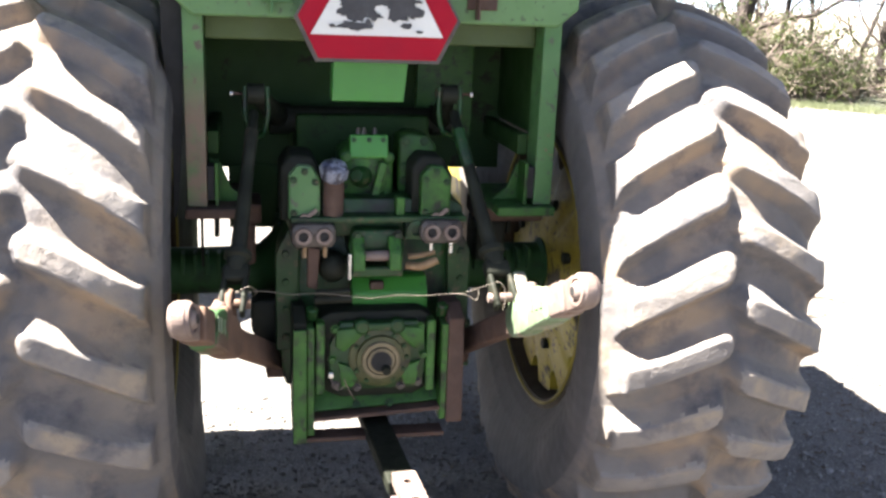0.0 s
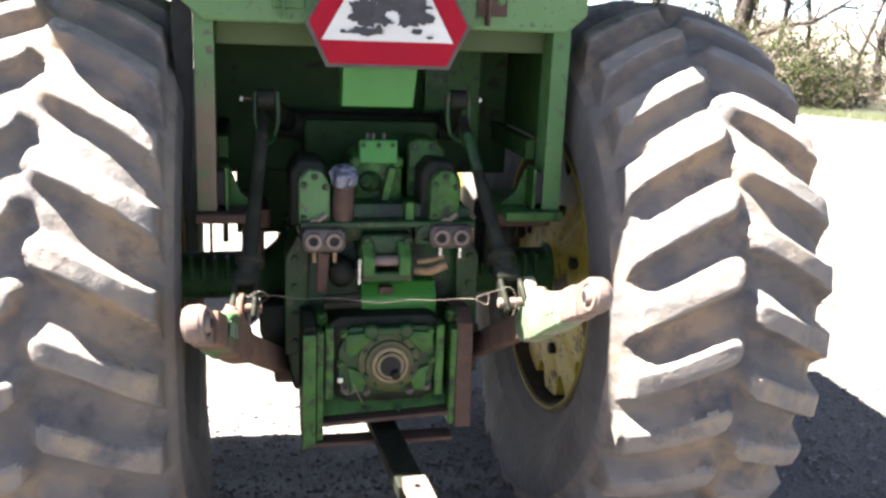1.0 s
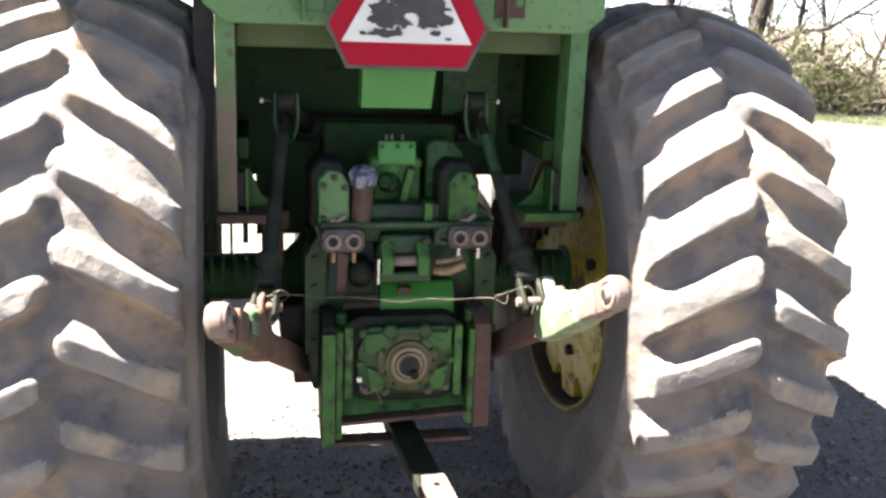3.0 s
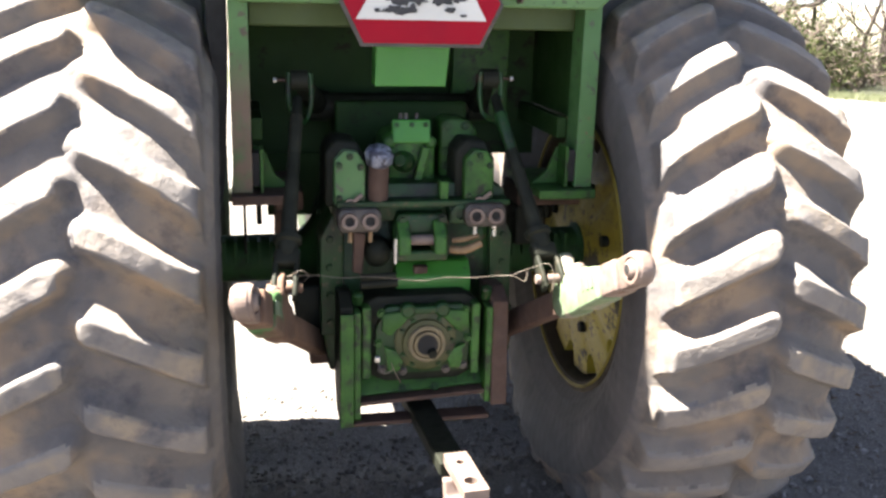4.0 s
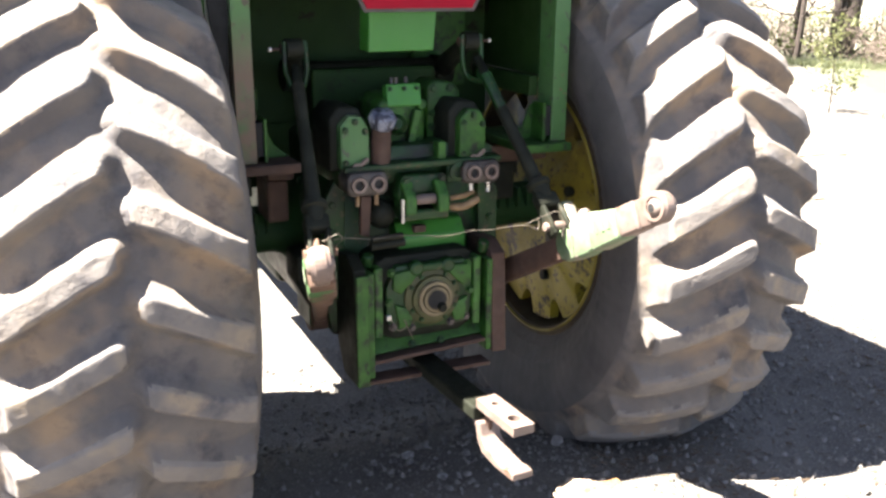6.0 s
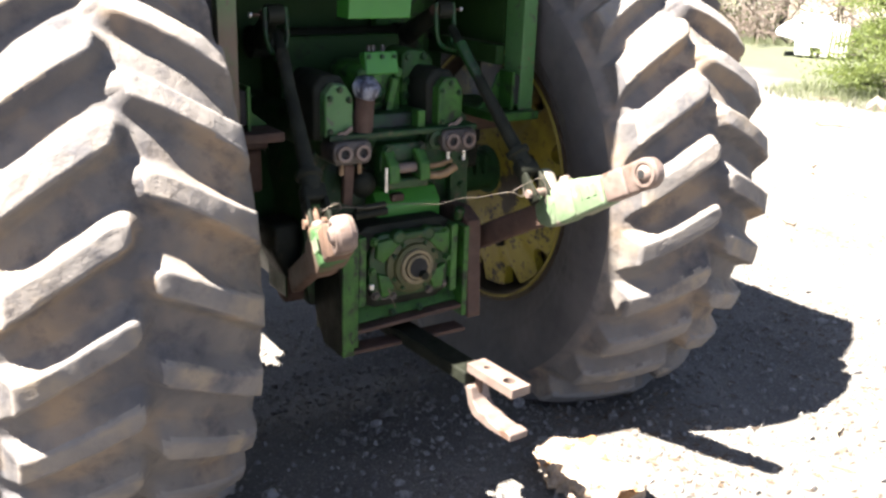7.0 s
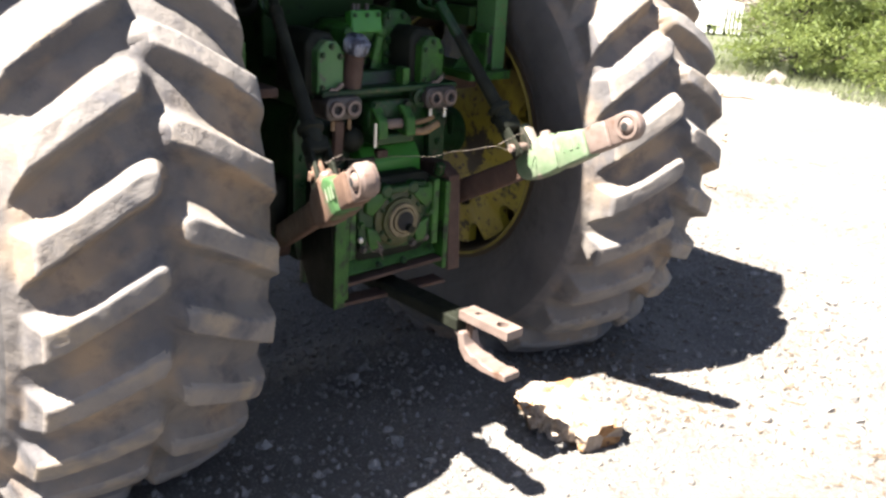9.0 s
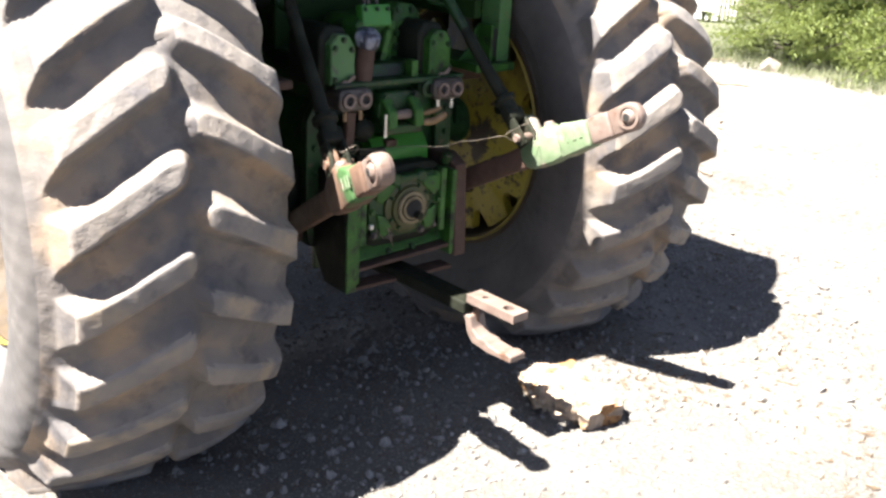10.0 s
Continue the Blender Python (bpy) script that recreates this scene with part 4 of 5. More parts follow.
    part("lift_clevis", moved(join(box((-0.032, -0.021, -0.060), (-0.018, 0.021, 0.030), 0.006), box((0.018, -0.021, -0.060), (0.032, 0.021, 0.030), 0.006), box((-0.032, -0.021, -0.100), (0.032, 0.021, -0.056), 0.009)), fork), black, lk, "forked link end", 45)
    part("clevis_pin", rod(clevis + Vector((-0.042, 0, 0)), clevis + Vector((0.042, 0, 0)), 0.012, n=16), rust_brown if sd < 0 else bare, lk, "worn steel pin", 45)
    part("top_fork", join(*[tube(curve_points([pin + Vector((q * 0.028, -0.012, 0.02)), pin + Vector((q * 0.030, -0.02, -0.05)), pin + Vector((q * 0.016, -0.03, -0.10)), pin + n * 0.15], 6), 0.007, 8) for q in (-1, 1)]), green_oily, lk, "green forked strap", 60)
    part("top_pin", join(rod(pin + Vector((-0.036, 0, 0)), pin + Vector((0.036, 0, 0)), 0.013, n=18), rod(pin + Vector((sd * 0.036, 0, 0)), pin + Vector((sd * 0.06, 0, 0)), 0.004, n=10)), rust, lk, "bright pin end", 45)
    # rockshaft arm back to the housing
    sh = Vector((0.245 * sd, 0.50, 1.22))
    part("lift_arm", join(rod(sh, pin + Vector((0, 0.01, 0)), 0.034, 0.022, 18), lathe([(-0.03, 0.046), (0.03, 0.046)], sh, (1, 0, 0), 24), lathe([(-0.022, 0.027), (0.022, 0.027)], pin, (1, 0, 0), 20)), black, tractor, "oily black lift arm", 50)
    part("pin_stud", rod(pin + Vector((sd * 0.06, 0, 0)), pin + Vector((sd * 0.068, 0, 0)), 0.007, n=10), chrome, lk, "bright pin tip")
    part("upper_link_tube", rod(pin + n * 0.12 + Vector((0, 0, 0)), pin + n * 0.26, 0.018, 0.016, 16), green_oily if sd > 0 else black, lk, "oily upper sleeve", 45)
    # stabiliser brace down the side of the case
    part("pivot_boss", lathe([(-0.035, 0.05), (-0.03, 0.056), (0.03, 0.056), (0.035, 0.05)], pivot, (1, 0, 0), 28), rust, tractor, "rusty link pivot", 45)
    part("pivot_bracket", box((min(0.235 * sd, 0.30 * sd), 0.2, 0.52), (max(0.235 * sd, 0.30 * sd), 0.34, 0.67), 0.008), green_oily, tractor)
# guessed bracket, outlined to fill the dark gap beside the case
part("sway_bracket", slab([(-0.236, 0.60), (-0.300, 0.585), (-0.340, 0.665), (-0.336, 0.745), (-0.236, 0.755)], 0.19, 0.31, "y", 0.010), black, tractor, "dark bracket that fills the gap beside the case", 45)
part("rockshaft", rod((-0.27, 0.50, 1.22), (0.27, 0.50, 1.22), 0.038, n=24), black, tractor, "oily rockshaft")
part("rockshaft_bracket", box((-0.20, 0.44, 1.05), (0.20, 0.60, 1.24), 0.01), green_shaded, tractor)
# slack wire tied between the lift links
a, b = Vector((-0.375, -0.20, 0.90)), Vector((0.262, -0.22, 0.888))
keys = [a + (b - a) * t + Vector((0, 0.012 * math.sin(9 * t), -0.006 * math.sin(math.pi * t) + 0.004 * math.sin(23 * t))) for t in np.linspace(0, 0.8, 9)]
keys += [b + Vector(v) for v in ((-0.09, 0.0, 0.0), (-0.06, -0.01, -0.012), (-0.055, 0.0, 0.012), (-0.085, 0.0, 0.004), (-0.03, 0, 0.022), (0.0, -0.01, 0.03), (0.012, -0.02, 0.0), (0.004, -0.03, -0.035))]
part("tie_wire", tube(curve_points(keys, 8), 0.0011, 6), wire_mat, tractor, "thin twisted wire tied across the hitch", 60)
part("tie_wire", tube(curve_points([a + Vector(v) for v in ((0, 0, 0), (0.03, -0.02, 0.02), (0.05, 0, 0.0), (0.03, 0.02, -0.02), (0, 0.01, 0.0))], 6), 0.0011, 6), wire_mat, tractor)

# hood and front wheels, mostly hidden ahead of the cab
part("hood", slab([(-0.34, 0.95), (0.34, 0.95), (0.34, 1.50), (0.27, 1.60), (-0.27, 1.60), (-0.34, 1.50)], 2.0, 4.5, "y", 0.02), green, tractor, "green engine hood")
part("engine_block", box((-0.24, 2.1, 0.55), (0.24, 4.4, 0.96), 0.03), green_oily, tractor, "green engine block")
part("front_axle", box((-0.99, 3.00, 0.37), (0.99, 3.10, 0.44), 0.02), black, tractor, "dark front axle")
for sd in (-1, 1):
    c = (0.98 * sd, 3.05, 0.44)
    fw = part("front_wheel", lathe([(-0.12, 0.26), (-0.11, 0.27), (-0.08, 0.24), (0.08, 0.24), (0.11, 0.27), (0.12, 0.26), (0.09, 0.2), (0.03, 0.12), (0.06, 0.06), (-0.02, 0.05)], c, (sd, 0, 0), 40), yellow, tractor, "yellow front wheel", 40)
    bm = lathe([(-0.11, 0.27), (-0.14, 0.34), (-0.13, 0.41), (-0.09, 0.44), (-0.05, 0.435), (-0.04, 0.452), (-0.01, 0.452), (0.0, 0.435), (0.01, 0.452), (0.04, 0.452), (0.05, 0.435), (0.09, 0.44), (0.13, 0.41), (0.14, 0.34), (0.11, 0.27), (-0.11, 0.27)], c, (sd, 0, 0), 48)
    part("tyre", bm, rubber, fw, "ribbed front tyre", 40)

# small pieces belong to the part that they are fixed to
FIXED_TO = {"cover_bolt": "cover_plate", "cover_boss": "cover_plate", "web": "cover_plate", "cover_bar": "cover_plate", "bolt_head": "cover_plate", "quill_bolt": "pto_quill",
            "seal_ring": "pto_quill", "shaft_bore": "pto_quill", "coupler": "coupler_block", "coupler_bore": "coupler_block", "drain_tube": "coupler_block", "post_slot": "post",
            "slot_cheek": "post", "gusset": "post", "post_foot": "post", "tank_bolt": "fuel_tank", "tank_bracket": "fuel_tank", "axle_rib": "axle_housing", "axle_bolt": "axle_housing",
            "case_bolt": "differential_case", "case_flange": "differential_case", "tab_bolt": "valve_tab", "bracket_bolt": "top_link_bracket", "bracket_ear": "top_link_bracket",
            "bracket_pin": "top_link_bracket", "bracket_foot": "top_link_bracket", "release_lever": "valve_cover", "valve_rib": "control_valve", "valve_spool": "control_valve",
            "filler_cap": "filler_pipe", "cover_clip": "shaft_cover", "mount_bolt": "post_mount", "support_bolt": "support_plate"}


def plain_name(ob):
    return ob.name.split(".")[0]


def middle(ob):
    return sum((Vector(c) for c in ob.bound_box), Vector()) / 8


for ob in list(tractor.children):
    if plain_name(ob) in FIXED_TO:
        hosts = [h for h in tractor.children if plain_name(h) == FIXED_TO[plain_name(ob)]]
        ob.parent = min(hosts, key=lambda h: (middle(h) - middle(ob)).length)

# ---- ground ----
def ground_height(x, y):
    h = 0.018 * noise.noise((x * 0.9, y * 0.9, 0.3)) + 0.008 * noise.noise((x * 4, y * 4, 1.7)) + 0.004 * noise.noise((x * 13, y * 13, 3.1))
    k = min(max((0.4 - y) / 0.8, 0), 1)
    h += 0.05 * k * k * (3 - 2 * k)
    # a hollow between and ahead of the rear wheels, sunk to let sunlight in
    k = min(max((y - 0.25) / 0.75, 0), 1)
    q = min(max((1.35 - abs(x + 0.3)) / 0.4, 0), 1) * min(max((5.0 - y) / 2.0, 0), 1)
    h -= 0.18 * k * k * (3 - 2 * k) * q
    far = math.hypot(x, y)
    if far > 20:
        h += 0.25 * noise.noise((x * 0.03, y * 0.03, 5)) * min((far - 20) / 40, 1)
    return h


dirt = bpy.data.materials.new("pale_dirt")
dirt.use_nodes = True
dt = dirt.node_tree
db = dt.nodes["Principled BSDF"]
db.inputs["Roughness"].default_value = 0.95


def dn(kind, **kw):
    n = dt.nodes.new(kind)
    for k, v in kw.items():
        n.inputs[k].default_value = v
    return n


dc = dn("ShaderNodeTexCoord")
n1, n2, n4, n3 = dn("ShaderNodeTexNoise", Scale=1.4, Detail=8.0), dn("ShaderNodeTexNoise", Scale=26.0, Detail=8.0, Roughness=0.7), dn("ShaderNodeTexNoise", Scale=17.0, Detail=10.0, Roughness=0.78), dn("ShaderNodeTexNoise", Scale=120.0, Detail=4.0)
vor = dn("ShaderNodeTexVoronoi", Scale=55.0)
for n in (n1, n2, n3, n4, vor):
    dt.links.new(dc.outputs["Object"], n.inputs["Vector"])


def dmix(fac, a, b, lo, hi):
    r = dn("ShaderNodeMapRange", **{"From Min": lo, "From Max": hi})
    dt.links.new(fac, r.inputs["Value"])
    x = dt.nodes.new("ShaderNodeMix")
    x.data_type = "RGBA"
    dt.links.new(r.outputs["Result"], x.inputs["Factor"])
    for s, v in zip([i for i in x.inputs if i.type == "RGBA"], (a, b)):
        if isinstance(v, tuple):
            s.default_value = (*v, 1)
        else:
            dt.links.new(v, s)
    return [o for o in x.outputs if o.type == "RGBA"][0]


c = dmix(n1.outputs["Fac"], (0.066, 0.060, 0.053), (0.118, 0.107, 0.095), 0.35, 0.65)
c = dmix(n2.outputs["Fac"], c, (0.058, 0.053, 0.048), 0.56, 0.74)
c = dmix(n4.outputs["Fac"], c, (0.066, 0.056, 0.047), 0.54, 0.62)
c = dmix(n3.outputs["Fac"], c, (0.22, 0.20, 0.178), 0.57, 0.68)
# turf takes over along the far and the right-hand edge of the yard
sep = dn("ShaderNodeSeparateXYZ")
dt.links.new(dc.outputs["Object"], sep.inputs["Vector"])


def dmath(op, a, b):
    n = dt.nodes.new("ShaderNodeMath")
    n.operation = op
    for s_in, v in zip(n.inputs, (a, b)):
        if isinstance(v, float):
            s_in.default_value = v
        else:
            dt.links.new(v, s_in)
    return n.outputs[0]


back_edge = dmath("ADD", dmath("MULTIPLY", sep.outputs["X"], 0.10), dmath("SUBTRACT", sep.outputs["Y"], 13.2))
slant_edge = dmath("MULTIPLY", dmath("ADD", dmath("MULTIPLY", sep.outputs["X"], 1.24), dmath("SUBTRACT", sep.outputs["Y"], 23.4)), 0.63)
far_edge = dmath("MAXIMUM", back_edge, slant_edge)
right_edge = dmath("SUBTRACT", dmath("SUBTRACT", sep.outputs["X"], 7.7), dmath("MULTIPLY", dmath("MAXIMUM", dmath("SUBTRACT", sep.outputs["Y"], 4.5), 0.0), 0.6))
edge = dmath("ADD", dmath("MAXIMUM", far_edge, right_edge), dmath("MULTIPLY", dmath("SUBTRACT", n1.outputs["Fac"], 0.5), 2.2))
turf = dmix(n2.outputs["Fac"], (0.032, 0.040, 0.018), (0.062, 0.064, 0.036), 0.35, 0.65)
c = dmix(edge, c, turf, -0.15, 0.35)
# a bare tan field behind the brush
c = dmix(far_edge, c, (0.115, 0.104, 0.080), 3.0, 4.5)
dt.links.new(c, db.inputs["Base Color"])
bn = dn("ShaderNodeBump", Strength=1.0, Distance=0.022)
dt.links.new(n2.outputs["Fac"], bn.inputs["Height"])
bn2 = dn("ShaderNodeBump", Strength=0.6, Distance=0.005)
dt.links.new(vor.outputs["Distance"], bn2.inputs["Height"])
dt.links.new(bn.outputs["Normal"], bn2.inputs["Normal"])
dt.links.new(bn2.outputs["Normal"], db.inputs["Normal"])

steps = 150
axis_vals = [math.copysign(0.035 * abs(i) + 5.2e-9 * abs(i) ** 5.1, i) for i in range(-steps, steps + 1)]
N = len(axis_vals)
gv = [(x + 0.3, y + 0.3, ground_height(x + 0.3, y + 0.3)) for y in axis_vals for x in axis_vals]
gf = [(j * N + i, j * N + i + 1, (j + 1) * N + i + 1, (j + 1) * N + i) for j in range(N - 1) for i in range(N - 1)]
gm = bpy.data.meshes.new("ground")
gm.from_pydata(gv, [], gf)
gm.polygons.foreach_set("use_smooth", [True] * len(gf))
gm.materials.append(dirt)
tagged(new("ground", gm), "pale sunlit farmyard dirt with loose gravel", "ground", kind="structure")


def rock(r, seed, squash=0.7):
    bm = bmesh.new()
    bmesh.ops.create_icosphere(bm, subdivisions=1, radius=1.0)
    for v in bm.verts:
        v.co = v.co * (1 + 0.45 * noise.noise(v.co * 1.3 + Vector((seed * 7.1, seed, 0))))
        v.co = Vector((v.co.x * r, v.co.y * r * 0.8, v.co.z * r * squash))
    return bm


# gravel too small to count, as one sheet of chips
g = random.Random(11)
V, F = [], []
base = rock(1.0, 3)
base.verts.ensure_lookup_table()
bv = [v.co.copy() for v in base.verts]
bf = [[v.index for v in f.verts] for f in base.faces]
base.free()
for k in range(6000):
    if k < 4700:
        x, y = g.uniform(-0.75, 2.4), g.uniform(-0.75, 1.6)
    else:
        x, y = g.uniform(-2.5, 6), g.uniform(-2.0, 6)
    r = g.choice((0.004, 0.005, 0.006, 0.007, 0.009, 0.012))
    m = Matrix.Translation((x, y, ground_height(x, y) + r * 0.25)) @ Euler((g.random() * 6, g.random() * 6, g.random() * 6)).to_matrix().to_4x4()
    o = len(V)
    V += [tuple(m @ (p * r)) for p in bv]
    F += [[i + o for i in f] for f in bf]
me = bpy.data.meshes.new("gravel")
me.from_pydata(V, [], F)
me.materials.append(chips)
tagged(new("gravel", me), "scattered grey gravel chips on the dirt", "gravel", kind="stuff")
for k in range(80):
    x, y = g.uniform(-0.45, 2.4), g.uniform(-1.0, 0.7)
    r = g.uniform(0.010, 0.030)
    ob = part("stone", rock(r, k), stone, None, "", 30)
    ob.matrix_world = Matrix.Translation((x, y, ground_height(x, y) + r * 0.3)) @ Euler((0, 0, g.random() * 6)).to_matrix().to_4x4()
    tagged(ob, "small grey loose stone lying on dirt", "stone", "loose stones")

# lumps of dark soil trodden up round the tractor, too many to count
V, F = [], []
for k in range(3600):
    x, y = g.uniform(-1.2, 2.6), g.uniform(-1.3, 1.5)
    if noise.noise((x * 2.3, y * 2.3, 4.0)) + 0.3 * g.gauss(0, 1) < 0.0:
        continue
    r = 0.005 + 0.016 * g.random() ** 2.5
    m = Matrix.Translation((x, y, ground_height(x, y) + r * 0.1)) @ Euler((g.random() * 6, g.random() * 6, g.random() * 6)).to_matrix().to_4x4()
    o = len(V)
    V += [tuple(m @ (p * r)) for p in bv]
    F += [[i + o for i in f] for f in bf]
me = bpy.data.meshes.new("soil_clods")
me.from_pydata(V, [], F)
me.materials.append(chips)
tagged(new("soil_clods", me), "crumbled clods of dirt on the yard", "dirt", kind="stuff")

# straw, chaff and wood chips trodden into the yard
V, F = [], []
for k in range(9000):
    if k < 6500:
        x, y = 0.5 + 4.2 * g.random() ** 1.2, g.uniform(-1.5, 2.2)
    else:
        x, y = g.uniform(0.8, 8.0), g.uniform(-1.0, 8.0)
    if noise.noise((x * 1.7, y * 1.7, 9.0)) + 0.25 * g.gauss(0, 1) < -0.05:
        continue
    L, w, a = g.uniform(0.004, 0.015) * (2 if g.random() < 0.05 else 1), g.uniform(0.0010, 0.0028), g.uniform(0, 6.28)
    z = ground_height(x, y) + 0.004
    cx, sx = math.cos(a), math.sin(a)
    o = len(V)
    V += [(x + cx * u * L - sx * v * w, y + sx * u * L + cx * v * w, z + (0.003 * (u > 0) * g.random()) + (0.003 if v == 0 else 0)) for u, v in ((-1, -1), (-1, 1), (-1, 0), (1, -1), (1, 1), (1, 0))]
    F += [[o, o + 3, o + 5, o + 2], [o + 2, o + 5, o + 4, o + 1], [o, o + 2, o + 1], [o + 3, o + 4, o + 5]]
me = bpy.data.meshes.new("straw_litter")
me.from_pydata(V, [], F)
me.materials.append(straw)
tagged(new("straw_litter", me), "tan straw and chaff litter on pale dirt", "litter", kind="stuff")

# rotten log chunk behind the drawbar
keys = [Vector((0.25, -0.335, 0.075)), Vector((0.29, -0.355, 0.092)), Vector((0.325, -0.41, 0.098)), Vector((0.345, -0.475, 0.094)), Vector((0.352, -0.535, 0.088)), Vector((0.345, -0.585, 0.078))]
pts = curve_points(keys, 14)
bm = bmesh.new()
rings = []
for i, p in enumerate(pts):
    q = i / (len(pts) - 1)
    d = (pts[min(i + 1, len(pts) - 1)] - pts[max(i - 1, 0)]).normalized()
    sdir = d.cross(Vector((0, 0, 1))).normalized()
    udir = sdir.cross(d)
    ring = []
    for k in range(40):
        a = 2 * math.pi * k / 40
        r = 0.080 * (1 - 0.25 * (2 * q - 1) ** 2)
        r *= 1 + 0.30 * noise.noise((math.cos(a) * 2.2, math.sin(a) * 2.2, q * 3.5)) + 0.26 * noise.noise((math.cos(a) * 5, math.sin(a) * 5, q * 9)) + 0.12 * noise.noise((math.cos(a) * 14, math.sin(a) * 14, q * 26)) + 0.10 * noise.noise((a * 9, q * 2.0, 4.0))
        v = p + r * (math.cos(a) * sdir * 1.25 + math.sin(a) * udir * 0.8)
        if i in (0, len(pts) - 1):
            v += d * (0.012 * noise.noise((a * 3, 1.0, 7.0 + i))) * (1 if i else -1)
        v.z = max(v.z, 0.035)
        ring.append(bm.verts.new(v))
    rings.append(ring)
for r0, r1 in zip(rings, rings[1:]):
    for k in range(40):
        bm.faces.new((r0[k], r0[(k + 1) % 40], r1[(k + 1) % 40], r1[k]))
for ring, inward in ((rings[0], pts[2]), (rings[-1], pts[-3])):
    c0 = bm.verts.new(inward)
    for k in range(40):
        bm.faces.new((ring[k], ring[(k + 1) % 40], c0))
log_ob = part("rotten_log", bm, wood, None, "", 60)
log_ob.data.materials.append(punky)
for p in log_ob.data.polygons:
    near = min((p.center - pts[0]).length, (p.center - pts[-1]).length)
    if near + 0.05 * noise.noise(p.center * 25) < 0.045 or noise.noise(p.center * 17 + Vector((3, 1, 2))) > 0.52:
        p.material_index = 1
tagged(log_ob, "short chunk of pale rotten wood lying on dirt", "log")
for k, (x, y, L, rz) in enumerate(((2.6, 1.9, 0.28, 20), (2.9, 2.2, 0.2, -30), (3.9, 2.4, 0.34, 5), (1.25, -0.62, 0.16, 40), (5.2, 3.6, 0.5, -12), (3.3, 1.2, 0.14, 70), (1.6, 0.9, 0.12, 10), (4.6, 2.0, 0.3, 35), (6.36, 3.08, 0.32, -50), (6.3, 3.24, 0.10, 20), (7.6, 4.1, 0.36, -30))):
    bm = tube(curve_points([(-L / 2, 0, 0.008), (0, 0.02, 0.014), (L / 2, -0.01, 0.006)], 6), 0.012, 7, taper=0.005)
    for v in bm.verts:
        v.co += 0.006 * noise.noise_vector(v.co * 30 + Vector((k, 0, 0)))
    ob = part("stick", bm, wood, None, "", 50)
    ob.matrix_world = pose(x, y, ground_height(x, y) + 0.004, 0, 0, rz)
    tagged(ob, "dry broken stick lying on dirt", "stick", "dry sticks")

# ---- the far side of the yard: brush, trees, cedars, grass, a white topper ----
bark = material("grey_brown_bark", (0.016, 0.012, 0.010), (0.040, 0.030, 0.024), 0.9, scale=18, bump=0.8, bump_scale=30)
twig_mat = material("dry_twigs", (0.050, 0.037, 0.029), (0.135, 0.107, 0.087), 0.9, scale=6, bump=0)


def leafy(name, low, high, through_colour, share=0.45, scale=3.0):
    """Thin foliage that lets some light through."""
    m = material(name, low, high, 0.65, scale=scale, bump=0)
    t = m.node_tree
    tl = t.nodes.new("ShaderNodeBsdfTranslucent")
    tl.inputs["Color"].default_value = (*through_colour, 1)
    mx = t.nodes.new("ShaderNodeMixShader")
    mx.inputs["Fac"].default_value = share
    t.links.new(t.nodes["Principled BSDF"].outputs[0], mx.inputs[1])
    t.links.new(tl.outputs[0], mx.inputs[2])
    t.links.new(mx.outputs[0], t.nodes["Material Output"].inputs["Surface"])
    return m


leaf = leafy("spring_leaf", (0.035, 0.052, 0.016), (0.065, 0.085, 0.03), (0.08, 0.10, 0.03))
cedar_leaf = leafy("cedar_foliage", (0.075, 0.110, 0.030), (0.165, 0.200, 0.068), (0.19, 0.23, 0.065))
grass_mat = leafy("green_grass", (0.085, 0.100, 0.052), (0.150, 0.160, 0.092), (0.11, 0.13, 0.06), 0.4, 1.5)
dry_grass = leafy("dry_field_grass", (0.06, 0.056, 0.036), (0.10, 0.092, 0.06), (0.08, 0.075, 0.045), 0.3, 2.0)
trailer_white = material("chalky_white_paint", (0.42, 0.42, 0.40), (0.52, 0.52, 0.50), 0.6, scale=3, wear=(0.3, 0.28, 0.25), wear_amount=0.25, wear_scale=2, bump=0.05)


def raw(name, verts, faces, mat, parent=None, label="", smooth=False):
    me = bpy.data.meshes.new(name)
    me.from_pydata(verts, [], faces)
    me.materials.append(mat)
    if smooth:
        me.polygons.foreach_set("use_smooth", [True] * len(me.polygons))
    ob = new(name, me)
    ob.parent = parent
    return tagged(ob, label)


def add_tube(V, F, pts, r0, r1, n=6):
    o = len(V)
    for i, p in enumerate(pts):
        d = (pts[min(i + 1, len(pts) - 1)] - pts[max(i - 1, 0)]).normalized()
        s = d.cross(Vector((0.31, 0.77, 0.2))).normalized()
        u = s.cross(d)
        r = r0 + (r1 - r0) * i / (len(pts) - 1)
        for k in range(n):
            a = 2 * math.pi * k / n
            V.append(tuple(p + r * (math.cos(a) * s + math.sin(a) * u)))
    for i in range(len(pts) - 1):
        for k in range(n):
            F.append((o + i * n + k, o + i * n + (k + 1) % n, o + (i + 1) * n + (k + 1) % n, o + (i + 1) * n + k))


def add_leaf(V, F, p, size, g, long=1.6):
    d = Vector((g.gauss(0, 1), g.gauss(0, 1), g.gauss(0, 0.7))).normalized()
    s = d.cross(Vector((g.random(), g.random(), g.random()))).normalized()
    b = d.cross(s) * size * 0.18
    o = len(V)
    V += [tuple(p), tuple(p + d * size * long * 0.5 + s * size * 0.5 + b), tuple(p + d * size * long), tuple(p + d * size * long * 0.5 - s * size * 0.5 + b)]
    F.append((o, o + 1, o + 2, o + 3))


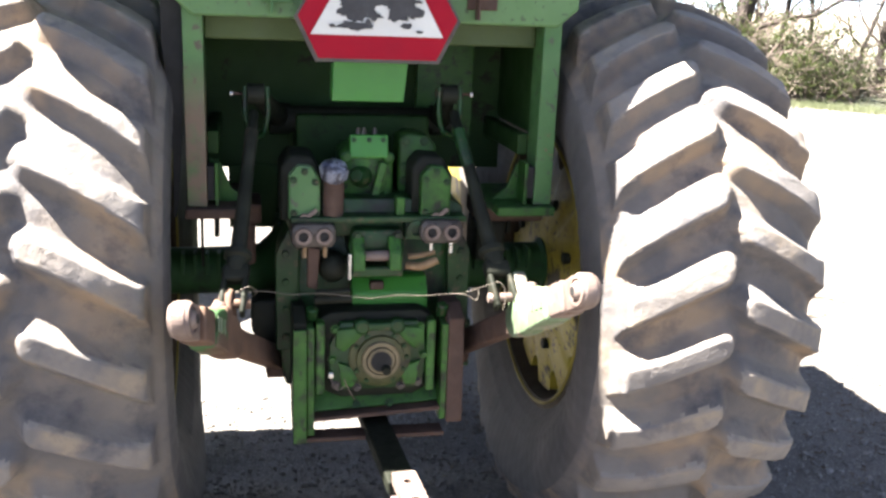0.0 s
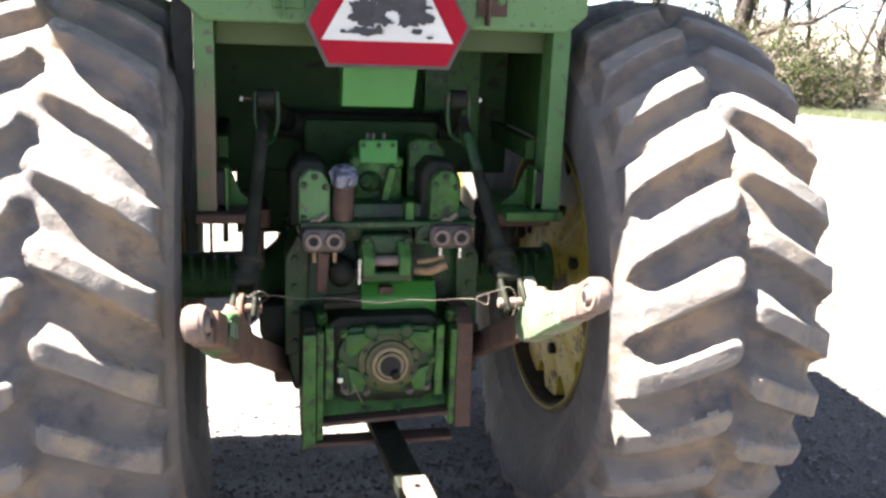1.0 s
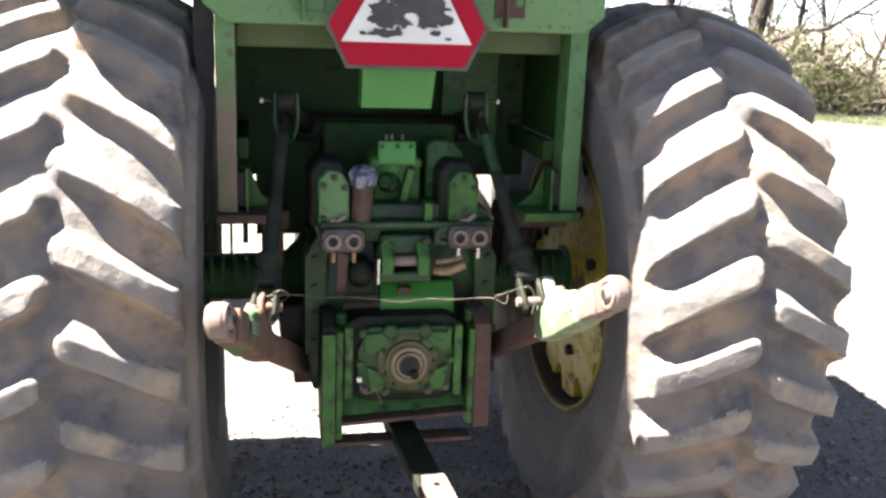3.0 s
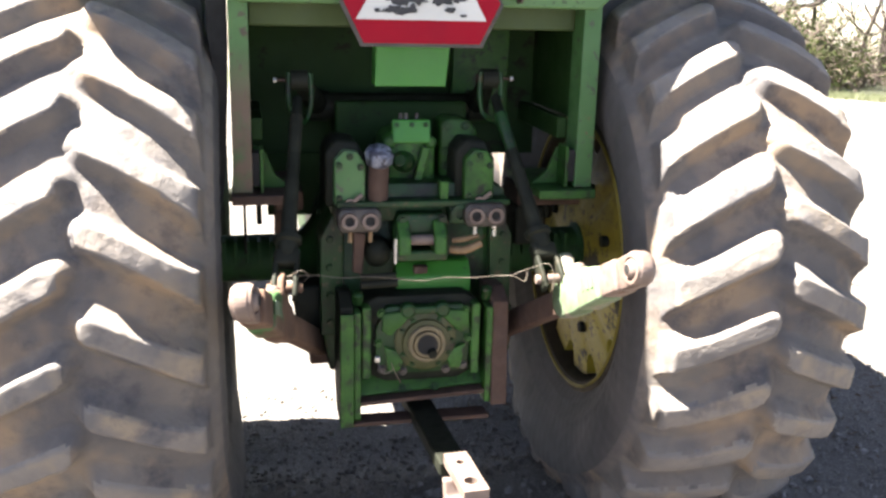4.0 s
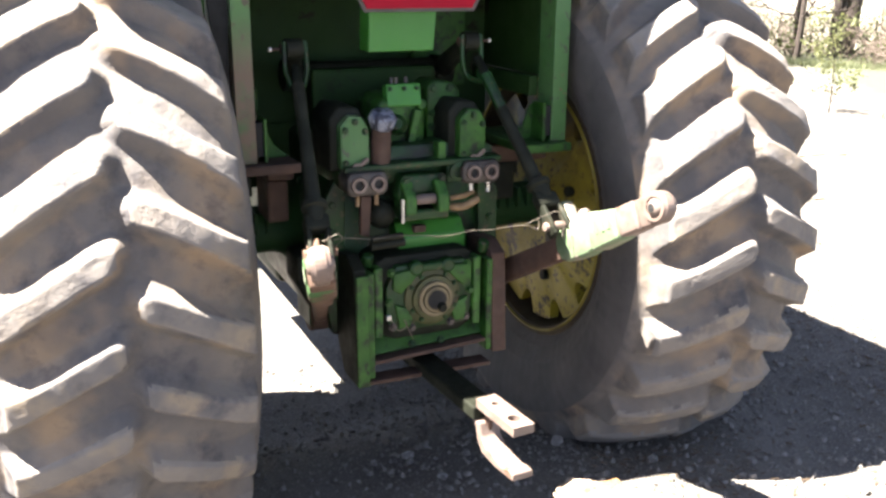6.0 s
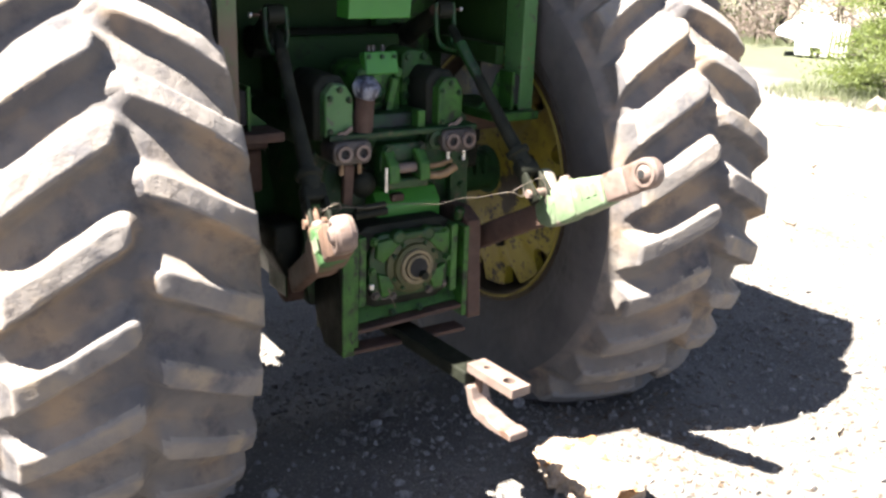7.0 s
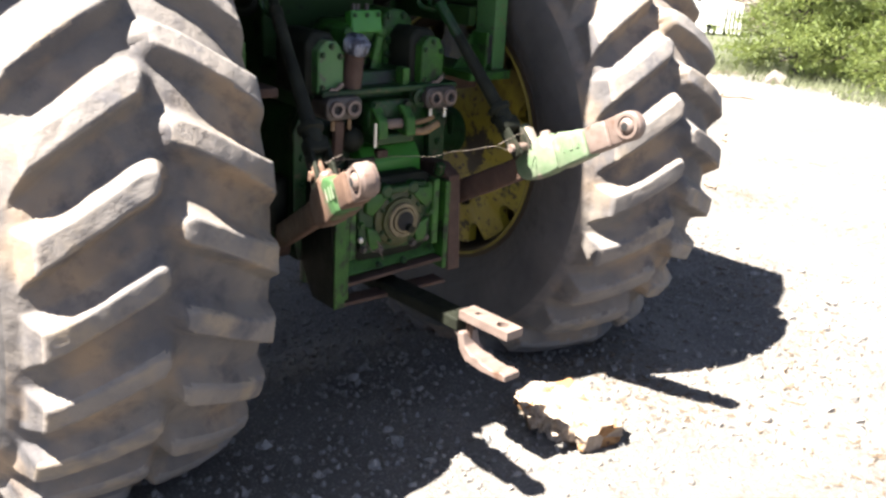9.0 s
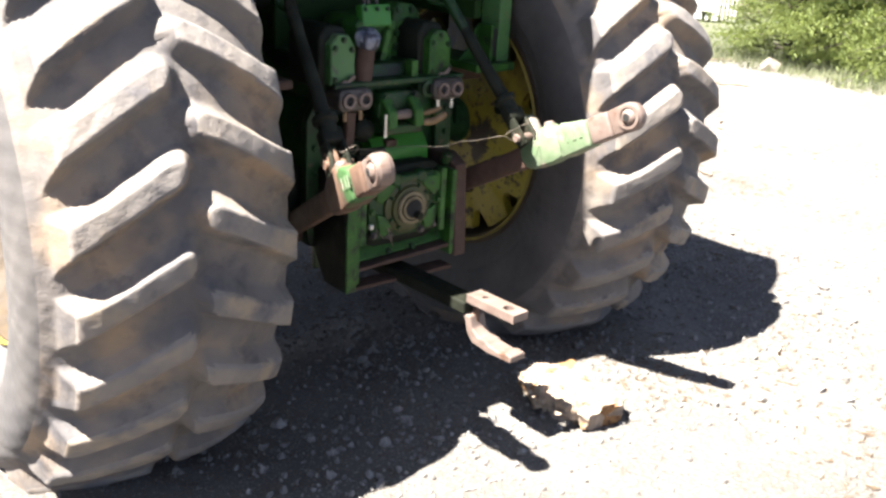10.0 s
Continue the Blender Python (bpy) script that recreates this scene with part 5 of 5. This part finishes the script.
def branch(V, F, tips, g, p, d, length, r, depth, bend=0.25, split=3, up=0.1):
    pts = [p]
    q, w = p.copy(), d.copy()
    for i in range(5):
        w = (w + Vector((g.gauss(0, bend), g.gauss(0, bend), g.gauss(0, bend * 0.7) + up))).normalized()
        q = q + w * length / 5
        pts.append(q.copy())
    add_tube(V, F, pts, r, r * 0.45, 6 if depth > 1 else 4)
    if depth == 0:
        tips += pts[2:]
        return
    for k in range(split):
        i = g.choice((2, 3, 4, 5))
        side = Vector((g.gauss(0, 1), g.gauss(0, 1), g.gauss(0.2, 0.6))).normalized()
        branch(V, F, tips, g, pts[i], (w * 0.5 + side * 0.9).normalized(), length * g.uniform(0.45, 0.7), r * 0.42, depth - 1, bend, split, up)


def tree(x, y, height, seed, leaves=900, leaf_size=0.06, lean=(0, 0), trunk=0.12, label="", split=4, leaf_mat=None):
    g = random.Random(seed)
    base = Vector((x, y, ground_height(x, y) - 0.02))
    t = thing("tree", label or "thin bare-limbed tree with sparse spring leaves", "tree", base, "trees along the yard edge")
    V, F, tips = [], [], []
    pts = [Vector((0, 0, 0))]
    w = Vector((lean[0], lean[1], 1)).normalized()
    for i in range(6):
        w = (w + Vector((g.gauss(0, 0.08), g.gauss(0, 0.08), 0.05))).normalized()
        pts.append(pts[-1] + w * height / 6)
    add_tube(V, F, pts, trunk, trunk * 0.4, 9)
    raw("trunk", V, F, bark, t, smooth=True)
    V, F = [], []
    for k in range(9):
        i = g.choice((1, 2, 3, 4, 5, 6))
        side = Vector((g.gauss(0, 1), g.gauss(0, 1), g.gauss(0.3, 0.4))).normalized()
        branch(V, F, tips, g, pts[i], side, height * g.uniform(0.22, 0.4), trunk * 0.35, 2, 0.3, split)
    tagged(raw("limb_network", V, F, bark, t, smooth=True), kind="stuff")
    V, F = [], []
    for k in range(leaves):
        p = g.choice(tips) + Vector((g.gauss(0, 0.08), g.gauss(0, 0.08), g.gauss(0, 0.08))) * min(height / 2, 1)
        add_leaf(V, F, p, leaf_size * g.uniform(0.6, 1.3), g)
    tagged(raw("crown", V, F, leaf_mat or leaf, t, "sparse light green leaves"), kind="stuff")
    return t


def brush(x, y, size, seed, green_share=0.5):
    g = random.Random(seed)
    base = Vector((x, y, ground_height(x, y)))
    t = thing("brush", "tangled dry brush with some green leaves", "bush", base, "brush along the yard edge")
    V, F, tips = [], [], []
    for k in range(22):
        d = Vector((g.gauss(0, 0.6), g.gauss(0, 0.6), g.uniform(0.5, 1.2))).normalized()
        branch(V, F, tips, g, Vector((g.gauss(0, 0.35) * size, g.gauss(0, 0.25) * size, 0)), d, size * g.uniform(0.7, 1.2), 0.014 * size, 1, 0.3, 5, 0.0)
    tagged(raw("stem_tangle", V, F, twig_mat, t), kind="stuff")
    V, F = [], []
    for k in range(int(1000 * green_share)):
        p = g.choice(tips) + Vector((g.gauss(0, 0.07), g.gauss(0, 0.07), g.gauss(0, 0.07)))
        add_leaf(V, F, p, 0.030 * g.uniform(0.6, 1.4), g)
    tagged(raw("foliage", V, F, leaf, t, "light green leaves"), kind="stuff")
    return t


def cedar(x, y, height, width, seed):
    """Boughs that leave a short trunk and carry flat sprays, hanging at the ends."""
    g = random.Random(seed)
    base = Vector((x, y, ground_height(x, y)))
    t = thing("cedar", "bushy green cedar with feathery boughs and dark gaps", "tree", base, "cedars at the yard edge")
    V, F, tips = [], [], []
    add_tube(V, F, [Vector((0, 0, 0)), Vector((0.03, 0.02, height * 0.5)), Vector((0, 0, height))], 0.07, 0.02, 8)
    boughs = []
    for k in range(120):
        z = height * (0.01 + 0.95 * g.random() ** 1.15)
        reach = width * (1.05 - 0.65 * z / height) * g.uniform(0.6, 1.12)
        a = g.uniform(0, 2 * math.pi)
        pts = [Vector((0, 0, z))]
        for i in range(1, 6):
            q = i / 5
            pts.append(Vector((math.cos(a) * reach * q, math.sin(a) * reach * q, z + 0.35 * reach * q - 0.30 * reach * q * q)) + Vector((g.gauss(0, 0.03), g.gauss(0, 0.03), g.gauss(0, 0.03))))
        add_tube(V, F, pts, 0.014, 0.004, 4)
        boughs.append(pts)
    raw("trunk", V, F, bark, t)
    V, F = [], []
    for pts in boughs:
        for k in range(240):
            q = 0.25 + 0.8 * g.random() ** 0.7
            i = min(int(q * 5), 4)
            p = pts[i].lerp(pts[i + 1], min(q * 5 - i, 1.1)) + Vector((g.gauss(0, 0.07), g.gauss(0, 0.07), g.gauss(0, 0.05)))
            add_leaf(V, F, p, 0.013 * g.uniform(0.6, 1.5), g, 5.0)
    tagged(raw("foliage", V, F, cedar_leaf, t, "feathery yellow-green foliage"), kind="stuff")
    return t


for k, (x, y, h, tr, lv, lean) in enumerate(((8.62, 14.2, 6.4, 0.165, 1200, (-0.02, 0)), (7.55, 14.9, 6.0, 0.12, 1500, (-0.1, 0)), (11.7, 14.7, 5.6, 0.05, 200, (0.04, 0)),
                                              (10.02, 10.75, 3.6, 0.11, 260, (-0.45, 0.1)), (10.12, 10.7, 4.2, 0.12, 300, (-0.05, 0.1)), (10.22, 10.75, 4.0, 0.10, 300, (0.38, 0)),
                                              (11.6, 10.5, 4.6, 0.055, 200, (0.02, 0)), (13.0, 11.0, 5.0, 0.13, 300, (0, 0)), (13.5, 11.2, 5.5, 0.16, 300, (0.1, 0)), (12.3, 11.3, 4.5, 0.05, 150, (0.05, 0)),
                                              (10.3, 17.0, 7.0, 0.10, 900, (0, 0)), (6.2, 16.2, 6.4, 0.13, 1200, (0, 0)), (15.0, 10.6, 5.0, 0.09, 400, (0, 0)), (9.65, 14.3, 5.6, 0.06, 400, (0.12, 0)), (12.44, 14.95, 6.0, 0.085, 250, (0.03, 0)), (11.1, 15.2, 5.4, 0.05, 200, (-0.1, 0)))):
    tree(x, y, h, 20 + k, lv, 0.036, lean, tr, split=5 if k in (0, 1, 10) else 4)
for k, (x, y, s, gs) in enumerate(((9.35, 13.2, 1.1, 2.6), (9.8, 13.6, 1.25, 2.2), (8.6, 13.8, 1.5, 2.2), (7.7, 14.2, 1.6, 1.8), (10.3, 14.0, 1.15, 0.8), (10.9, 14.2, 1.0, 0.35), (11.5, 14.3, 0.75, 0.2), (12.1, 14.4, 0.7, 0.2),
                                   (12.0, 11.0, 0.55, 0.4), (6.5, 14.7, 1.7, 1.6), (12.7, 10.6, 0.6, 0.4), (10.0, 15.2, 1.6, 0.6), (11.6, 12.2, 1.0, 0.3), (12.4, 11.9, 1.0, 0.3), (9.2, 15.2, 1.9, 1.5), (10.6, 13.3, 0.5, 0.5),
                                   (12.1, 9.2, 0.45, 0.1), (12.6, 9.1, 0.45, 0.1), (14.0, 10.4, 0.8, 0.5), (8.1, 15.8, 2.0, 1.8),
                                   (10.6, 14.6, 1.1, 0.3), (12.9, 11.5, 0.9, 0.3), (13.8, 10.6, 0.9, 0.2), (12.9, 9.9, 0.5, 0.0),
                                   (12.6, 8.6, 1.3, 0.3), (13.2, 7.8, 1.4, 0.3), (13.6, 6.8, 1.4, 0.5))):
    brush(x, y, s, 60 + k, gs)
pale_leaf = leafy("pale_sapling_leaf", (0.10, 0.115, 0.05), (0.16, 0.17, 0.085), (0.16, 0.17, 0.07))
tree(7.24, 5.5, 0.85, 77, 700, 0.026, (0.03, 0), 0.010, "small sapling with pale yellow-green leaves", leaf_mat=pale_leaf)
cedar(8.45, 3.75, 2.2, 0.95, 5)
cedar(8.7, 2.5, 2.5, 1.1, 6)
cedar(8.6, 1.3, 2.4, 1.1, 7)
cedar(10.9, 3.2, 3.2, 1.3, 8)
cedar(11.2, 4.8, 2.8, 1.1, 9)
cedar(10.6, 1.6, 3.2, 1.3, 10)

# grass: one sheet of blades along the edge of the yard
g = random.Random(31)
for name, mat, count, hgt, label in (("grass", grass_mat, 26000, 0.10, "short bright green grass along the yard edge"), ("field_grass", dry_grass, 9000, 0.16, "pale dry grass in the field beyond the brush")):
    V, F = [], []
    for k in range(count):
        if name == "grass":
            if g.random() < 0.5:
                q = g.random()
                x = 4.0 + 8.4 * q + g.gauss(0, 0.25)
                y = min(12.7 - 0.1 * (x - 4), 23.4 - 1.24 * x) + 1.3 * g.random() ** 1.5 - 0.25 + g.gauss(0, 0.2)
            else:
                x, y = g.uniform(6.9, 11.2) + g.gauss(0, 0.2), g.uniform(0.4, 5.0)
                if x < 7.25 + 0.5 * noise.noise((x, y, 2.0)) + 0.10 * abs(y - 3.4):
                    continue
        else:
            x, y = g.uniform(6, 24), g.uniform(15.5, 29)
        z = ground_height(x, y)
        a = g.uniform(0, 6.28)
        h = hgt * g.uniform(0.5, 1.3)
        w = 0.006
        o = len(V)
        V += [(x - w * math.cos(a), y - w * math.sin(a), z), (x + w * math.cos(a), y + w * math.sin(a), z), (x + g.gauss(0, 0.03), y + g.gauss(0, 0.03), z + h)]
        F.append((o, o + 1, o + 2))
    tagged(raw(name, V, F, mat), label, "grass", kind="stuff")

# white truck topper set down in the grass
tp = thing("truck_topper", "white fibreglass truck topper standing in the grass", "truck topper", (10.95, 6.85, 0))
m = pose(0, 0, 0, 0, 0, -54)
part("shell", moved(slab([(-0.22, 0.03), (0.24, 0.02), (0.27, 0.50), (0.22, 0.57), (-0.17, 0.62), (-0.54, 0.36), (-0.50, 0.30), (-0.24, 0.24)], -0.02, 0.75, "y", 0.02), m), trailer_white, tp, "white shell with slanted nose")
for k in (0.28, 0.34, 0.40, 0.46):
    part("side_rib", moved(box((k, 0.0, 0.03), (k + 0.035, 0.7, 0.50 - (k - 0.28) * 0.2), 0.01), m), trailer_white, tp, "white side rib")
# a black sheet stands for the shade inside the low opening
part("opening", moved(slab([(0.0, 0.02), (0.03, 0.02), (0.035, 0.11), (0.08, 0.11), (0.085, 0.02), (0.125, 0.02), (0.135, 0.16), (-0.03, 0.17)], -0.03, -0.021, "y", 0.002), m), black, tp, "black sheet for the shaded low opening")
part("vent", moved(box((-0.20, -0.03, 0.50), (-0.15, -0.021, 0.53), 0.003), m), black, tp, "small dark vent")
# pale rock at the foot of the cedar
rk = part("rock", rock(0.16, 9, 0.5), tan_rock, None, "", 30)
rk.location = (7.66, 3.55, 0.04)
tagged(rk, "pale rounded rock at the grass edge", "rock")
